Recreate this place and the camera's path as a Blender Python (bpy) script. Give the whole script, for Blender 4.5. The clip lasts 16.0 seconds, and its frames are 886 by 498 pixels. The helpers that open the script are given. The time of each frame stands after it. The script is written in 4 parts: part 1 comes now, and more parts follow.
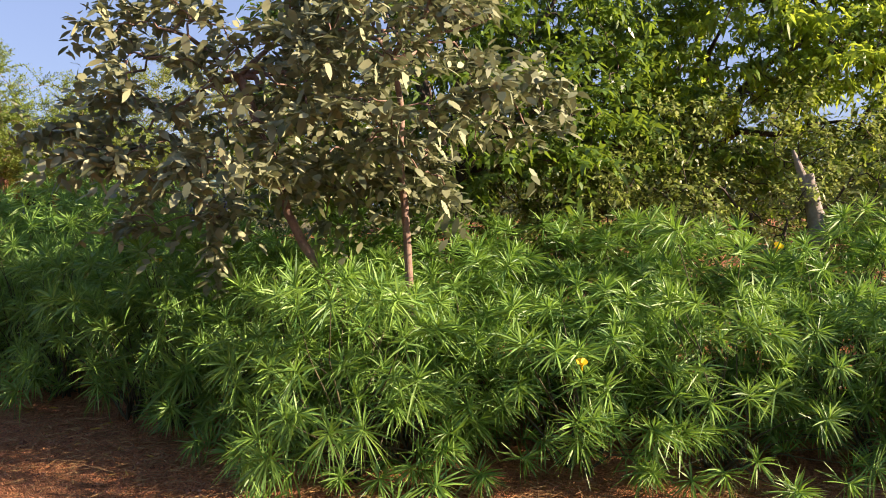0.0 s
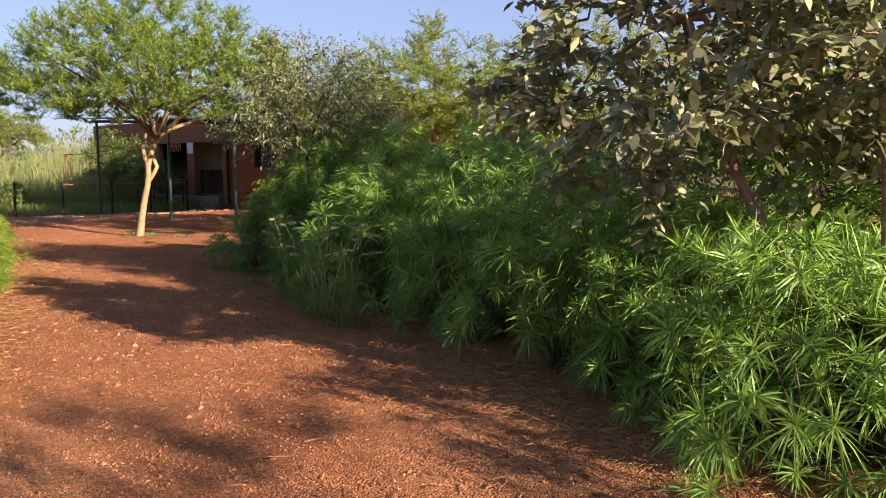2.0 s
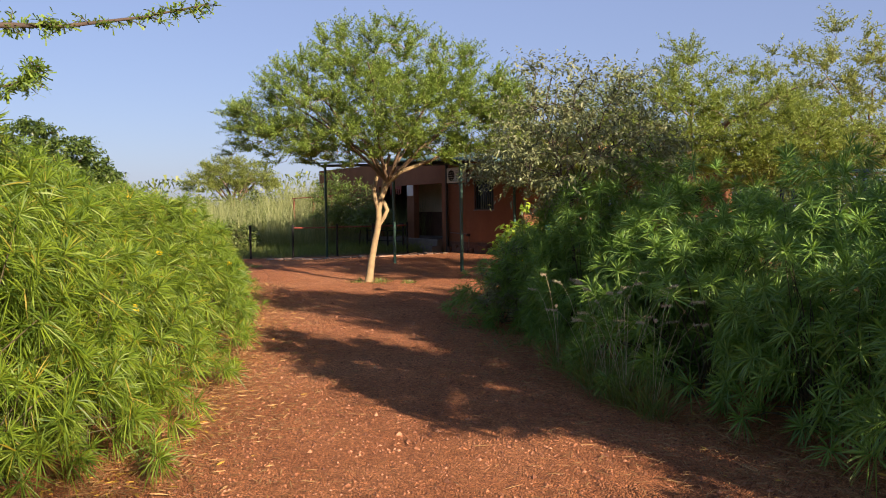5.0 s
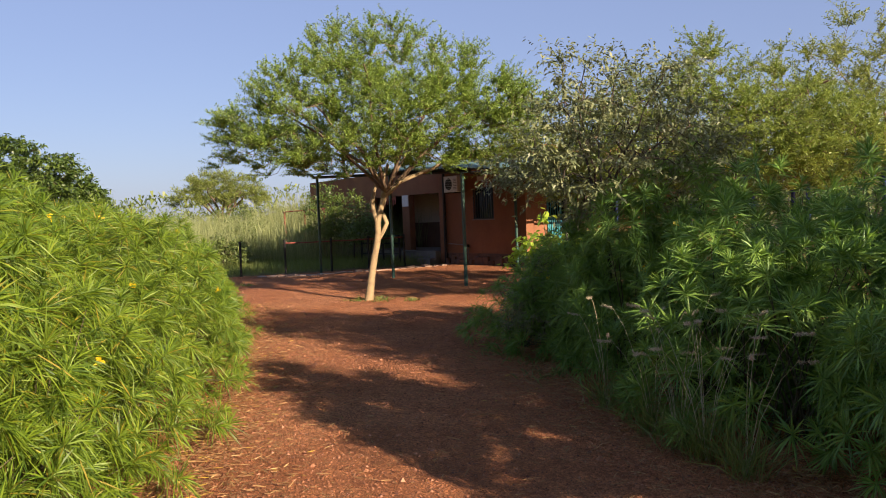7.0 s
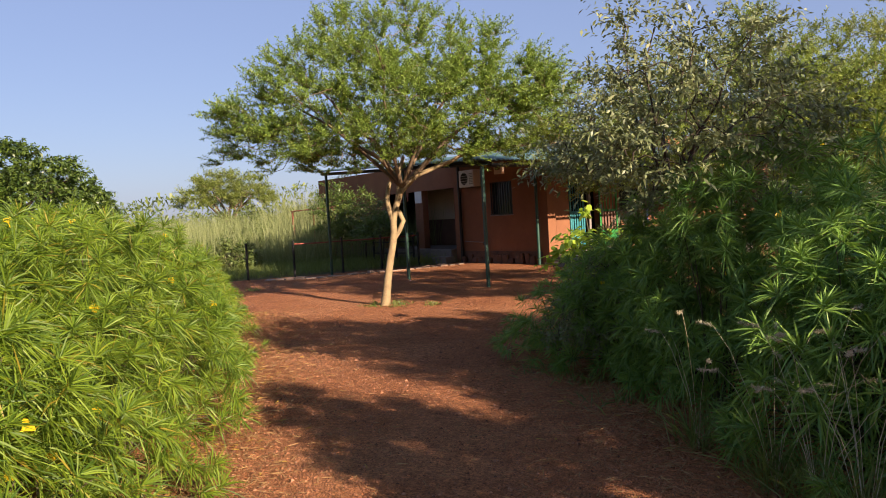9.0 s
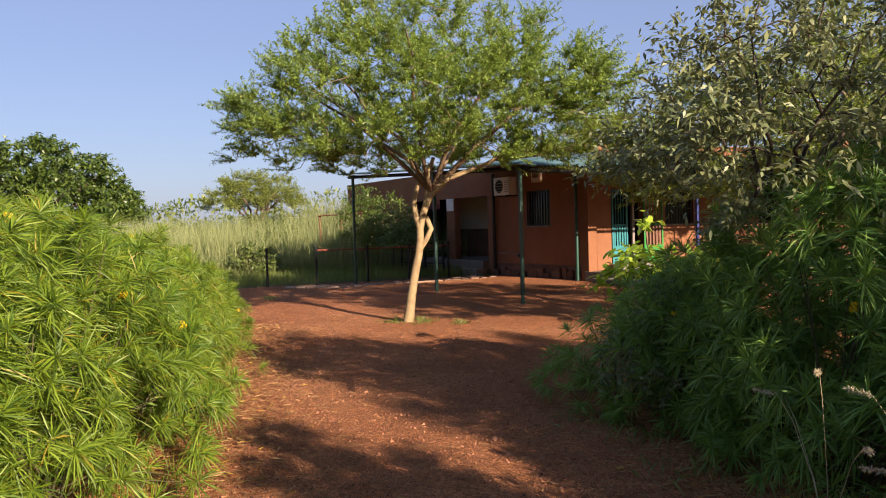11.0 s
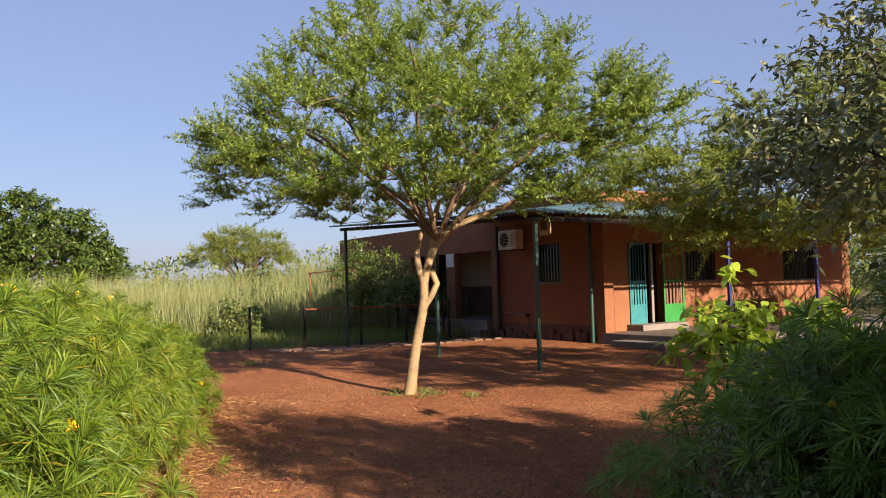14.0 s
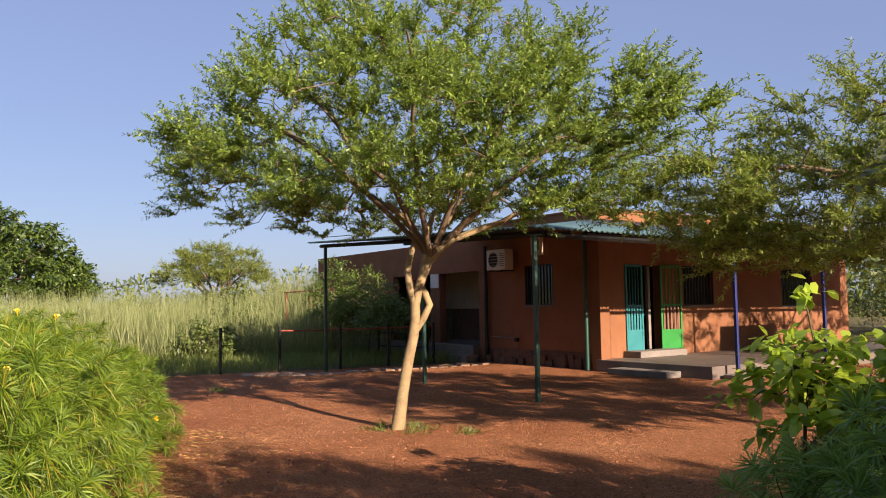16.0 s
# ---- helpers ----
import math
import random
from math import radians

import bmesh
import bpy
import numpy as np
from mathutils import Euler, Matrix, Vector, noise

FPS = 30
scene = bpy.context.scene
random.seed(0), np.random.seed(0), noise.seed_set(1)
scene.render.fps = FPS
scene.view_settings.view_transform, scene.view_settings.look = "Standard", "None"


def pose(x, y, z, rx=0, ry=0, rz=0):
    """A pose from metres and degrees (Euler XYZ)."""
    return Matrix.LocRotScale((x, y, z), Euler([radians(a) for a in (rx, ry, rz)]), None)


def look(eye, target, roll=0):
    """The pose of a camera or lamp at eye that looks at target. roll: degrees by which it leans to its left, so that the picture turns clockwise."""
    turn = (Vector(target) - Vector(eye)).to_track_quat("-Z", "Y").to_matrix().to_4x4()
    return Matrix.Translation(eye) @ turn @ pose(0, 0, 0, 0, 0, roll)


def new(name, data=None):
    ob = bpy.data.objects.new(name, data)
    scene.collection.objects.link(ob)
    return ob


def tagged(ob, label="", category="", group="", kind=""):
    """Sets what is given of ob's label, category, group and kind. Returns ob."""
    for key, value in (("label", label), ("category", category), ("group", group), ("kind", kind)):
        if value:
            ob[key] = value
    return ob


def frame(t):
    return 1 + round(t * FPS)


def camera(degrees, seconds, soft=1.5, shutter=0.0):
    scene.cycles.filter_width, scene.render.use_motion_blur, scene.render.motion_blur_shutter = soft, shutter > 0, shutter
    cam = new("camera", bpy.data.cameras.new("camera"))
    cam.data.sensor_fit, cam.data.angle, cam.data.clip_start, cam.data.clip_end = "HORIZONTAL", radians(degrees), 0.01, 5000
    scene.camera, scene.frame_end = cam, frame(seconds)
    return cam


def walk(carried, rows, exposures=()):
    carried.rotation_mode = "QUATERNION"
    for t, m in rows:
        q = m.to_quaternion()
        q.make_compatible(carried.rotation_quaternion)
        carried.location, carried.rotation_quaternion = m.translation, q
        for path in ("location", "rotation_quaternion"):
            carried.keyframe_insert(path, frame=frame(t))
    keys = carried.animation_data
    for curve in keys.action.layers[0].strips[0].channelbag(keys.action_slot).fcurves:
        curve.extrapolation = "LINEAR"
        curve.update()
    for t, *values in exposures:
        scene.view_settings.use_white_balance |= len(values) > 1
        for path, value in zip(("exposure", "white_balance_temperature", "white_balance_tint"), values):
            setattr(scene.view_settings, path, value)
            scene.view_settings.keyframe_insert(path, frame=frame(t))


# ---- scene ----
cam = camera(58.5, 16.0, soft=1.0)
PATH = [
    (0, (0.013, 0.996, 1.42), (-0.167, 2.985, 1.312), -0.9),
    (0.5, (-0.022, 1.006, 1.429), (-0.4, 2.965, 1.289), -0.8),
    (1, (-0.104, 1.044, 1.427), (-0.707, 2.943, 1.246), -0.7),
    (1.5, (-0.223, 1.078, 1.414), (-1.071, 2.877, 1.206), -0.6),
    (2, (-0.334, 1.188, 1.408), (-1.415, 2.857, 1.202), -0.3),
    (2.5, (-0.492, 1.276, 1.399), (-1.731, 2.834, 1.203), 0.1),
    (3, (-0.744, 1.362, 1.426), (-2.078, 2.84, 1.239), 0.0),
    (3.5, (-1.001, 1.489, 1.433), (-2.414, 2.893, 1.256), 0.0),
    (4, (-1.28, 1.66, 1.435), (-2.728, 3.03, 1.273), -0.1),
    (4.5, (-1.557, 1.733, 1.452), (-3.009, 3.101, 1.322), -0.4),
    (5, (-1.842, 1.841, 1.456), (-3.309, 3.196, 1.355), -0.8),
    (7.5, (-3.057, 2.493, 1.51), (-4.502, 3.873, 1.434), -2.7),
    (8, (-3.358, 2.658, 1.507), (-4.807, 4.033, 1.421), -3.4),
    (8.5, (-3.593, 2.865, 1.511), (-5.06, 4.221, 1.422), -3.6),
    (9, (-3.824, 3.034, 1.512), (-5.29, 4.391, 1.426), -3.3),
    (11.5, (-5.041, 4.162, 1.479), (-6.567, 5.455, 1.433), -1.3),
    (12, (-5.264, 4.309, 1.47), (-6.781, 5.612, 1.441), -1.3),
    (12.5, (-5.576, 4.481, 1.471), (-7.074, 5.805, 1.452), -1.6),
    (13, (-5.875, 4.703, 1.446), (-7.374, 6.028, 1.442), -1.4),
    (13.5, (-6.087, 4.873, 1.439), (-7.587, 6.195, 1.48), -1.5),
    (14, (-6.34, 5.003, 1.428), (-7.844, 6.318, 1.519), -1.6),
    (14.5, (-6.607, 5.206, 1.431), (-8.128, 6.499, 1.555), -1.0),
    (15, (-6.787, 5.298, 1.421), (-8.302, 6.595, 1.57), -0.9),
    (15.5, (-7.056, 5.428, 1.435), (-8.545, 6.756, 1.585), -1.1),
    (16, (-7.3, 5.579, 1.426), (-8.763, 6.935, 1.571), -0.9),
]
walk(cam, [(t, look(eye, target, roll)) for t, eye, target, roll in PATH], [(0.0, 1.75, 7000, 22), (2.0, 1.74, 7000, 22), (3.5, 1.52, 7000, 22), (8.0, 1.4, 7000, 22), (12.5, 1.45, 7000, 22), (16.0, 1.4, 7000, 22)])


# ---- light ----
SUN_HEADING, SUN_HEIGHT = -6.5, 20.0          # degrees: counted from +x, above the horizon
world = bpy.data.worlds.new("world")
scene.world = world
world.use_nodes = True
wn = world.node_tree.nodes
sky = wn.new("ShaderNodeTexSky")
sky.sky_type = "NISHITA"
sky.sun_disc = False
sky.sun_elevation = radians(SUN_HEIGHT)
sky.sun_rotation = radians(90 - SUN_HEADING)
sky.dust_density, sky.ozone_density, sky.air_density = 1.0, 3.5, 1.0
wn["Background"].inputs["Strength"].default_value = 0.051
haze = wn.new("ShaderNodeMix")
haze.data_type = "RGBA"
haze.inputs["Factor"].default_value = 0.5
haze.inputs[7].default_value = (2.55, 3.5, 6.1, 1)
world.node_tree.links.new(sky.outputs[0], haze.inputs[6])
world.node_tree.links.new(haze.outputs[2], wn["Background"].inputs["Color"])
sun = new("sun", bpy.data.lights.new("sun", "SUN"))
sun.data.energy, sun.data.angle, sun.data.color = 5.0, radians(0.6), (1.0, 0.86, 0.68)
sh, se = radians(SUN_HEADING), radians(SUN_HEIGHT)
sun.matrix_world = look((20 * math.cos(sh), 20 * math.sin(sh), 20 * math.tan(se)), (0, 0, 0))

# ---- materials ----
rng = np.random.default_rng(7)


def node_material(name):
    m = bpy.data.materials.new(name)
    m.use_nodes = True
    return m, m.node_tree.nodes, m.node_tree.links, m.node_tree.nodes["Principled BSDF"]


def ramp(nodes, stops):
    r = nodes.new("ShaderNodeValToRGB")
    while len(r.color_ramp.elements) < len(stops):
        r.color_ramp.elements.new(0.5)
    for e, (p, c) in zip(r.color_ramp.elements, stops):
        e.position, e.color = p, (*c, 1)
    return r


def noise_node(nodes, links, scale, detail=4.0, rough=0.6, source="Object"):
    tc = nodes.new("ShaderNodeTexCoord")
    n = nodes.new("ShaderNodeTexNoise")
    n.inputs["Scale"].default_value, n.inputs["Detail"].default_value, n.inputs["Roughness"].default_value = scale, detail, rough
    links.new(tc.outputs[source], n.inputs["Vector"])
    return n


def mixed(nodes, links, a, b, factor, mode="MIX"):
    m = nodes.new("ShaderNodeMix")
    m.data_type, m.blend_type = "RGBA", mode
    for socket, value in ((m.inputs["Factor"], factor), (m.inputs[6], a), (m.inputs[7], b)):
        if isinstance(value, bpy.types.NodeSocket):
            links.new(value, socket)
        elif isinstance(value, tuple):
            socket.default_value = (*value, 1)
        else:
            socket.default_value = value
    return m.outputs[2]


def bumped(nodes, links, bsdf, height, strength, distance):
    b = nodes.new("ShaderNodeBump")
    b.inputs["Strength"].default_value, b.inputs["Distance"].default_value = strength, distance
    links.new(height, b.inputs["Height"])
    links.new(b.outputs[0], bsdf.inputs["Normal"])


def surface(name, dark, light, scale=3.0, grain=60.0, rough=0.8, metal=0.0, bump=0.3, depth=0.004, spots=None):
    """Painted, plastered or bare surface: two tones at a large scale, fine grain, relief."""
    m, n, l, b = node_material(name)
    big = noise_node(n, l, scale, 5.0, 0.65)
    fine = noise_node(n, l, grain, 3.0, 0.7)
    base = ramp(n, [(0.3, dark), (0.7, light)])
    l.new(big.outputs[0], base.inputs[0])
    shade = ramp(n, [(0.3, (0.72, 0.72, 0.72)), (0.7, (1.1, 1.1, 1.1))])
    l.new(fine.outputs[0], shade.inputs[0])
    colour = mixed(n, l, base.outputs[0], shade.outputs[0], 0.8, "MULTIPLY")
    if spots:
        s = noise_node(n, l, scale * 3.3, 6.0, 0.75)
        where = ramp(n, [(0.56, (0, 0, 0)), (0.66, (1, 1, 1))])
        l.new(s.outputs[0], where.inputs[0])
        colour = mixed(n, l, colour, spots, where.outputs[0])
    l.new(colour, b.inputs["Base Color"])
    b.inputs["Roughness"].default_value, b.inputs["Metallic"].default_value = rough, metal
    bumped(n, l, b, fine.outputs[0], bump, depth)
    return m


def leafy(name, dark, light, through_colour, clear=0.35, rough=0.45, tips=None):
    """Leaf: colour varies from leaf to leaf and from plant to plant; some light passes through."""
    m, n, l, b = node_material(name)
    geo = n.new("ShaderNodeNewGeometry")
    info = n.new("ShaderNodeObjectInfo")
    stops = [(0.0, dark), (0.85, light)]
    if tips:
        stops += [(0.93, light), (0.97, tips)]
    base = ramp(n, stops)
    l.new(geo.outputs["Random Per Island"], base.inputs[0])
    plant = ramp(n, [(0.0, (0.78, 0.86, 0.8)), (1.0, (1.15, 1.05, 0.9))])
    l.new(info.outputs["Random"], plant.inputs[0])
    colour = mixed(n, l, base.outputs[0], plant.outputs[0], 0.8, "MULTIPLY")
    l.new(colour, b.inputs["Base Color"])
    b.inputs["Roughness"].default_value = rough
    t = n.new("ShaderNodeBsdfTranslucent")
    l.new(mixed(n, l, colour, through_colour, 0.6), t.inputs["Color"])
    mix = n.new("ShaderNodeMixShader")
    mix.inputs[0].default_value = clear
    l.new(b.outputs[0], mix.inputs[1])
    l.new(t.outputs[0], mix.inputs[2])
    l.new(mix.outputs[0], n["Material Output"].inputs["Surface"])
    return m


def laterite():
    """Red gravelly soil; beyond the fence line it turns to weedy grey-green earth."""
    m, n, l, b = node_material("red_laterite_gravel")
    big = noise_node(n, l, 0.55, 5.0, 0.6)
    mid = noise_node(n, l, 6.0, 5.0, 0.65)
    fine = noise_node(n, l, 95.0, 3.0, 0.7)
    base = ramp(n, [(0.3, (0.37, 0.136, 0.056)), (0.5, (0.47, 0.196, 0.082)), (0.7, (0.57, 0.268, 0.124))])
    l.new(big.outputs[0], base.inputs[0])
    patches = ramp(n, [(0.3, (0.72, 0.7, 0.7)), (0.7, (1.12, 1.12, 1.1))])
    l.new(mid.outputs[0], patches.inputs[0])
    c = mixed(n, l, base.outputs[0], patches.outputs[0], 0.7, "MULTIPLY")
    vor = n.new("ShaderNodeTexVoronoi")
    vor.inputs["Scale"].default_value = 85.0
    l.new(n["Texture Coordinate"].outputs["Object"], vor.inputs["Vector"])
    cell = n.new("ShaderNodeSeparateColor")
    l.new(vor.outputs["Color"], cell.inputs[0])
    stones = ramp(n, [(0.0, (0.5, 0.45, 0.45)), (0.6, (1.0, 1.0, 1.0)), (1.0, (1.4, 1.3, 1.25))])
    l.new(cell.outputs[0], stones.inputs[0])
    c = mixed(n, l, c, stones.outputs[0], 0.8, "MULTIPLY")
    lumps = n.new("ShaderNodeTexVoronoi")
    lumps.inputs["Scale"].default_value = 34.0
    l.new(n["Texture Coordinate"].outputs["Object"], lumps.inputs["Vector"])
    pick = n.new("ShaderNodeSeparateColor")
    l.new(lumps.outputs["Color"], pick.inputs[0])
    tones = ramp(n, [(0.0, (0.62, 0.56, 0.54)), (0.35, (0.95, 0.95, 0.95)), (0.85, (1.08, 1.06, 1.04)), (1.0, (1.4, 1.36, 1.3))])
    l.new(pick.outputs[0], tones.inputs[0])
    c = mixed(n, l, c, tones.outputs[0], 0.65, "MULTIPLY")
    grain = ramp(n, [(0.3, (0.7, 0.7, 0.7)), (0.7, (1.2, 1.2, 1.2))])
    l.new(fine.outputs[0], grain.inputs[0])
    c = mixed(n, l, c, grain.outputs[0], 0.7, "MULTIPLY")
    # earth of the field west of the fence
    xyz = n.new("ShaderNodeSeparateXYZ")
    l.new(n["Texture Coordinate"].outputs["Object"], xyz.inputs[0])
    along = n.new("ShaderNodeMath")
    along.operation = "MULTIPLY_ADD"
    along.inputs[1].default_value, along.inputs[2].default_value = -0.36, 28.7
    l.new(xyz.outputs[1], along.inputs[0])
    side = n.new("ShaderNodeMath")
    side.operation = "ADD"
    l.new(along.outputs[0], side.inputs[0])
    l.new(xyz.outputs[0], side.inputs[1])
    wob = n.new("ShaderNodeMath")
    wob.operation = "MULTIPLY_ADD"
    wob.inputs[1].default_value = 1.2
    l.new(mid.outputs[0], wob.inputs[0])
    l.new(side.outputs[0], wob.inputs[2])
    where = ramp(n, [(0.45, (1, 1, 1)), (0.6, (0, 0, 0))])
    l.new(wob.outputs[0], where.inputs[0])
    earth = ramp(n, [(0.35, (0.09, 0.10, 0.035)), (0.65, (0.20, 0.16, 0.075))])
    l.new(mid.outputs[0], earth.inputs[0])
    c = mixed(n, l, c, earth.outputs[0], where.outputs[0])
    l.new(c, b.inputs["Base Color"])
    b.inputs["Roughness"].default_value = 0.95
    b.inputs["Specular IOR Level"].default_value = 0.2
    h = n.new("ShaderNodeMath")
    h.operation = "MULTIPLY_ADD"
    h.inputs[1].default_value = -1.5
    l.new(vor.outputs["Distance"], h.inputs[0])
    soft = n.new("ShaderNodeMath")
    soft.operation = "MULTIPLY"
    soft.inputs[1].default_value = 0.3
    l.new(fine.outputs[0], soft.inputs[0])
    l.new(soft.outputs[0], h.inputs[2])
    bumped(n, l, b, h.outputs[0], 1.0, 0.026)
    return m


def pebbly(name, dark, mid, pale):
    """Loose stones, each with a tone of its own."""
    m, n, l, b = node_material(name)
    geo = n.new("ShaderNodeNewGeometry")
    tone = ramp(n, [(0.0, dark), (0.75, mid), (0.97, pale)])
    l.new(geo.outputs["Random Per Island"], tone.inputs[0])
    fine = noise_node(n, l, 220.0, 3.0, 0.7)
    shade = ramp(n, [(0.3, (0.7, 0.7, 0.7)), (0.7, (1.1, 1.1, 1.1))])
    l.new(fine.outputs[0], shade.inputs[0])
    l.new(mixed(n, l, tone.outputs[0], shade.outputs[0], 0.8, "MULTIPLY"), b.inputs["Base Color"])
    b.inputs["Roughness"].default_value = 0.92
    bumped(n, l, b, fine.outputs[0], 0.4, 0.002)
    return m


M_GROUND = laterite()
M_STONE = pebbly("laterite_pebble", (0.1, 0.036, 0.018), (0.34, 0.135, 0.06), (0.42, 0.2, 0.11))
M_STRAW = leafy("dry_straw", (0.152, 0.0759, 0.0285), (0.399, 0.247, 0.104), (0.38, 0.237, 0.0949), 0.15, 0.8)
M_YELLOW_LITTER = leafy("fallen_yellow_leaf", (0.296, 0.167, 0.0296), (0.543, 0.335, 0.0493), (0.591, 0.394, 0.0493), 0.2, 0.6)
M_OLEANDER = leafy("oleander_leaf", (0.0545, 0.153, 0.0388), (0.19, 0.344, 0.0603), (0.308, 0.518, 0.0484), 0.28, 0.52)
# yellower copy for the hedge in the sun; the sunlight is in its hue
M_OLEANDER_SUN = leafy("oleander_leaf_sunlit", (0.0358, 0.0935, 0.00912), (0.161, 0.253, 0.0182), (0.315, 0.397, 0.0167), 0.32, 0.55, (0.243, 0.201, 0.0228))
M_FLOWER = leafy("yellow_petal", (0.711, 0.474, 0.00949), (0.806, 0.589, 0.0285), (0.854, 0.664, 0.0474), 0.35, 0.5)
M_ACACIA = leafy("acacia_leaflet", (0.0569, 0.132, 0.0251), (0.209, 0.32, 0.0569), (0.38, 0.474, 0.0683), 0.4, 0.5)
M_ACACIA_PALE = leafy("dry_acacia_leaflet", (0.11, 0.16, 0.0274), (0.265, 0.301, 0.073), (0.401, 0.456, 0.0912), 0.4, 0.55)
M_ACACIA_MID = leafy("thorn_tree_leaflet", (0.0776, 0.141, 0.0227), (0.219, 0.293, 0.0548), (0.384, 0.456, 0.073), 0.4, 0.5)
M_CALOTROPIS = leafy("dusty_grey_leaf", (0.109, 0.138, 0.0766), (0.273, 0.303, 0.18), (0.285, 0.319, 0.142), 0.2, 0.6)
M_ZIZIPHUS = leafy("small_grey_leaf", (0.0838, 0.118, 0.0493), (0.217, 0.246, 0.118), (0.257, 0.266, 0.0985), 0.22, 0.5)
M_NEEM = leafy("dark_tree_leaf", (0.0443, 0.0936, 0.0177), (0.138, 0.227, 0.0374), (0.316, 0.454, 0.0346), 0.38, 0.38)
# lighter than the dark tree leaf: sun from the right put into the colour
M_BRIGHT_TREE = leafy("sunlit_tree_leaf", (0.0854, 0.17, 0.0237), (0.265, 0.399, 0.0569), (0.569, 0.684, 0.0569), 0.55, 0.38)
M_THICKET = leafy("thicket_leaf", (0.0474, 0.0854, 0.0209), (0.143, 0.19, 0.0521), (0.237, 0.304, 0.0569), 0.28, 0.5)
# lighter copy of the thicket leaf, with sunlight put into the colour
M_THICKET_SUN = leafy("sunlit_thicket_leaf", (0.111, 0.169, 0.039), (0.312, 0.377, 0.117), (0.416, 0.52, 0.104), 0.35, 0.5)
M_GARDEN = leafy("garden_bush_leaf", (0.0438, 0.0876, 0.0182), (0.139, 0.204, 0.0438), (0.248, 0.329, 0.0438), 0.35, 0.45)
M_BROAD = leafy("broad_yellow_green_leaf", (0.154, 0.286, 0.0307), (0.368, 0.49, 0.0613), (0.563, 0.664, 0.0613), 0.45, 0.4)
M_MANGO = leafy("mango_leaf", (0.0237, 0.0569, 0.0133), (0.0807, 0.133, 0.0237), (0.143, 0.237, 0.0285), 0.2, 0.4)
M_REED = leafy("tall_dry_grass_blade", (0.108, 0.155, 0.0503), (0.285, 0.334, 0.155), (0.321, 0.349, 0.139), 0.35, 0.6)
M_GRASS = leafy("short_grass_blade", (0.0639, 0.11, 0.0227), (0.182, 0.227, 0.0548), (0.274, 0.346, 0.0639), 0.35, 0.55)
M_PLUME = leafy("grass_plume", (0.38, 0.322, 0.209), (0.589, 0.523, 0.38), (0.569, 0.474, 0.333), 0.3, 0.8)
M_BARK_PALE = surface("pale_acacia_bark", (0.19, 0.135, 0.0693), (0.314, 0.234, 0.117), 5, 60, 0.85, 0, 0.5, 0.006, (0.146, 0.102, 0.0584))
M_BARK_RED = surface("reddish_bark", (0.161, 0.0621, 0.0328), (0.277, 0.124, 0.0657), 6, 70, 0.85, 0, 0.5, 0.006)
M_BARK_PINK = surface("scaly_pinkish_bark", (0.146, 0.0839, 0.0584), (0.307, 0.204, 0.146), 14, 90, 0.85, 0, 0.6, 0.005, (0.0876, 0.0584, 0.0438))
M_BARK_LIMB = surface("brown_limb_bark", (0.0949, 0.0657, 0.0401), (0.19, 0.131, 0.073), 6, 70, 0.88, 0, 0.5, 0.005)
M_BARK_DARK = surface("dark_bark", (0.0328, 0.0234, 0.0161), (0.0876, 0.0621, 0.0438), 7, 70, 0.9, 0, 0.5, 0.006)
M_DEADWOOD = surface("weathered_grey_wood", (0.175, 0.146, 0.117), (0.336, 0.299, 0.256), 8, 90, 0.85, 0, 0.5, 0.004)
M_STEM = surface("green_brown_stem", (0.0401, 0.0365, 0.0146), (0.0949, 0.0803, 0.0328), 9, 80, 0.8)
M_WALL = surface("orange_plaster", (0.181, 0.0712, 0.0303), (0.236, 0.101, 0.0443), 1.3, 55, 0.92, 0, 0.35, 0.004, (0.161, 0.0638, 0.029))
M_PLINTH = surface("stained_dark_plinth", (0.077, 0.0435, 0.0307), (0.153, 0.0819, 0.0511), 3, 50, 0.92, 0, 0.5, 0.006, (0.046, 0.0307, 0.0255))
M_CREAM = surface("cream_paint", (0.533, 0.43, 0.31), (0.619, 0.516, 0.387), 2, 60, 0.85)
M_BROWN = surface("brown_paint", (0.124, 0.0657, 0.0438), (0.175, 0.0949, 0.0621), 2, 60, 0.85)
M_CONCRETE = surface("grey_concrete", (0.14, 0.122, 0.108), (0.222, 0.198, 0.175), 2.5, 70, 0.9, 0, 0.4, 0.004)
M_TILE = surface("worn_cement_floor", (0.109, 0.0878, 0.0739), (0.164, 0.134, 0.115), 1.5, 60, 0.55, 0, 0.2, 0.002)
M_ROOF = surface("teal_sheet_metal", (0.0401, 0.102, 0.11), (0.0876, 0.161, 0.172), 1.2, 40, 0.45, 0.25, 0.15, 0.002)
M_GREEN_STEEL = surface("dark_green_steel_paint", (0.00511, 0.0365, 0.0248), (0.00949, 0.0621, 0.0401), 4, 60, 0.45, 0, 0.15, 0.001)
M_BLUE_STEEL = surface("blue_steel_paint", (0.0102, 0.019, 0.0949), (0.0161, 0.0307, 0.146), 4, 60, 0.45, 0, 0.15, 0.001)
M_TEAL_DOOR = surface("teal_door_paint", (0.0146, 0.146, 0.168), (0.0256, 0.204, 0.219), 3, 60, 0.45, 0, 0.1, 0.001)
M_GREEN_DOOR = surface("bright_green_door_paint", (0.0073, 0.161, 0.0256), (0.0146, 0.219, 0.0401), 3, 60, 0.45, 0, 0.1, 0.001)
M_IRON = surface("black_iron", (0.00876, 0.00876, 0.00949), (0.0219, 0.0212, 0.0204), 6, 80, 0.55, 0.3, 0.2, 0.001)
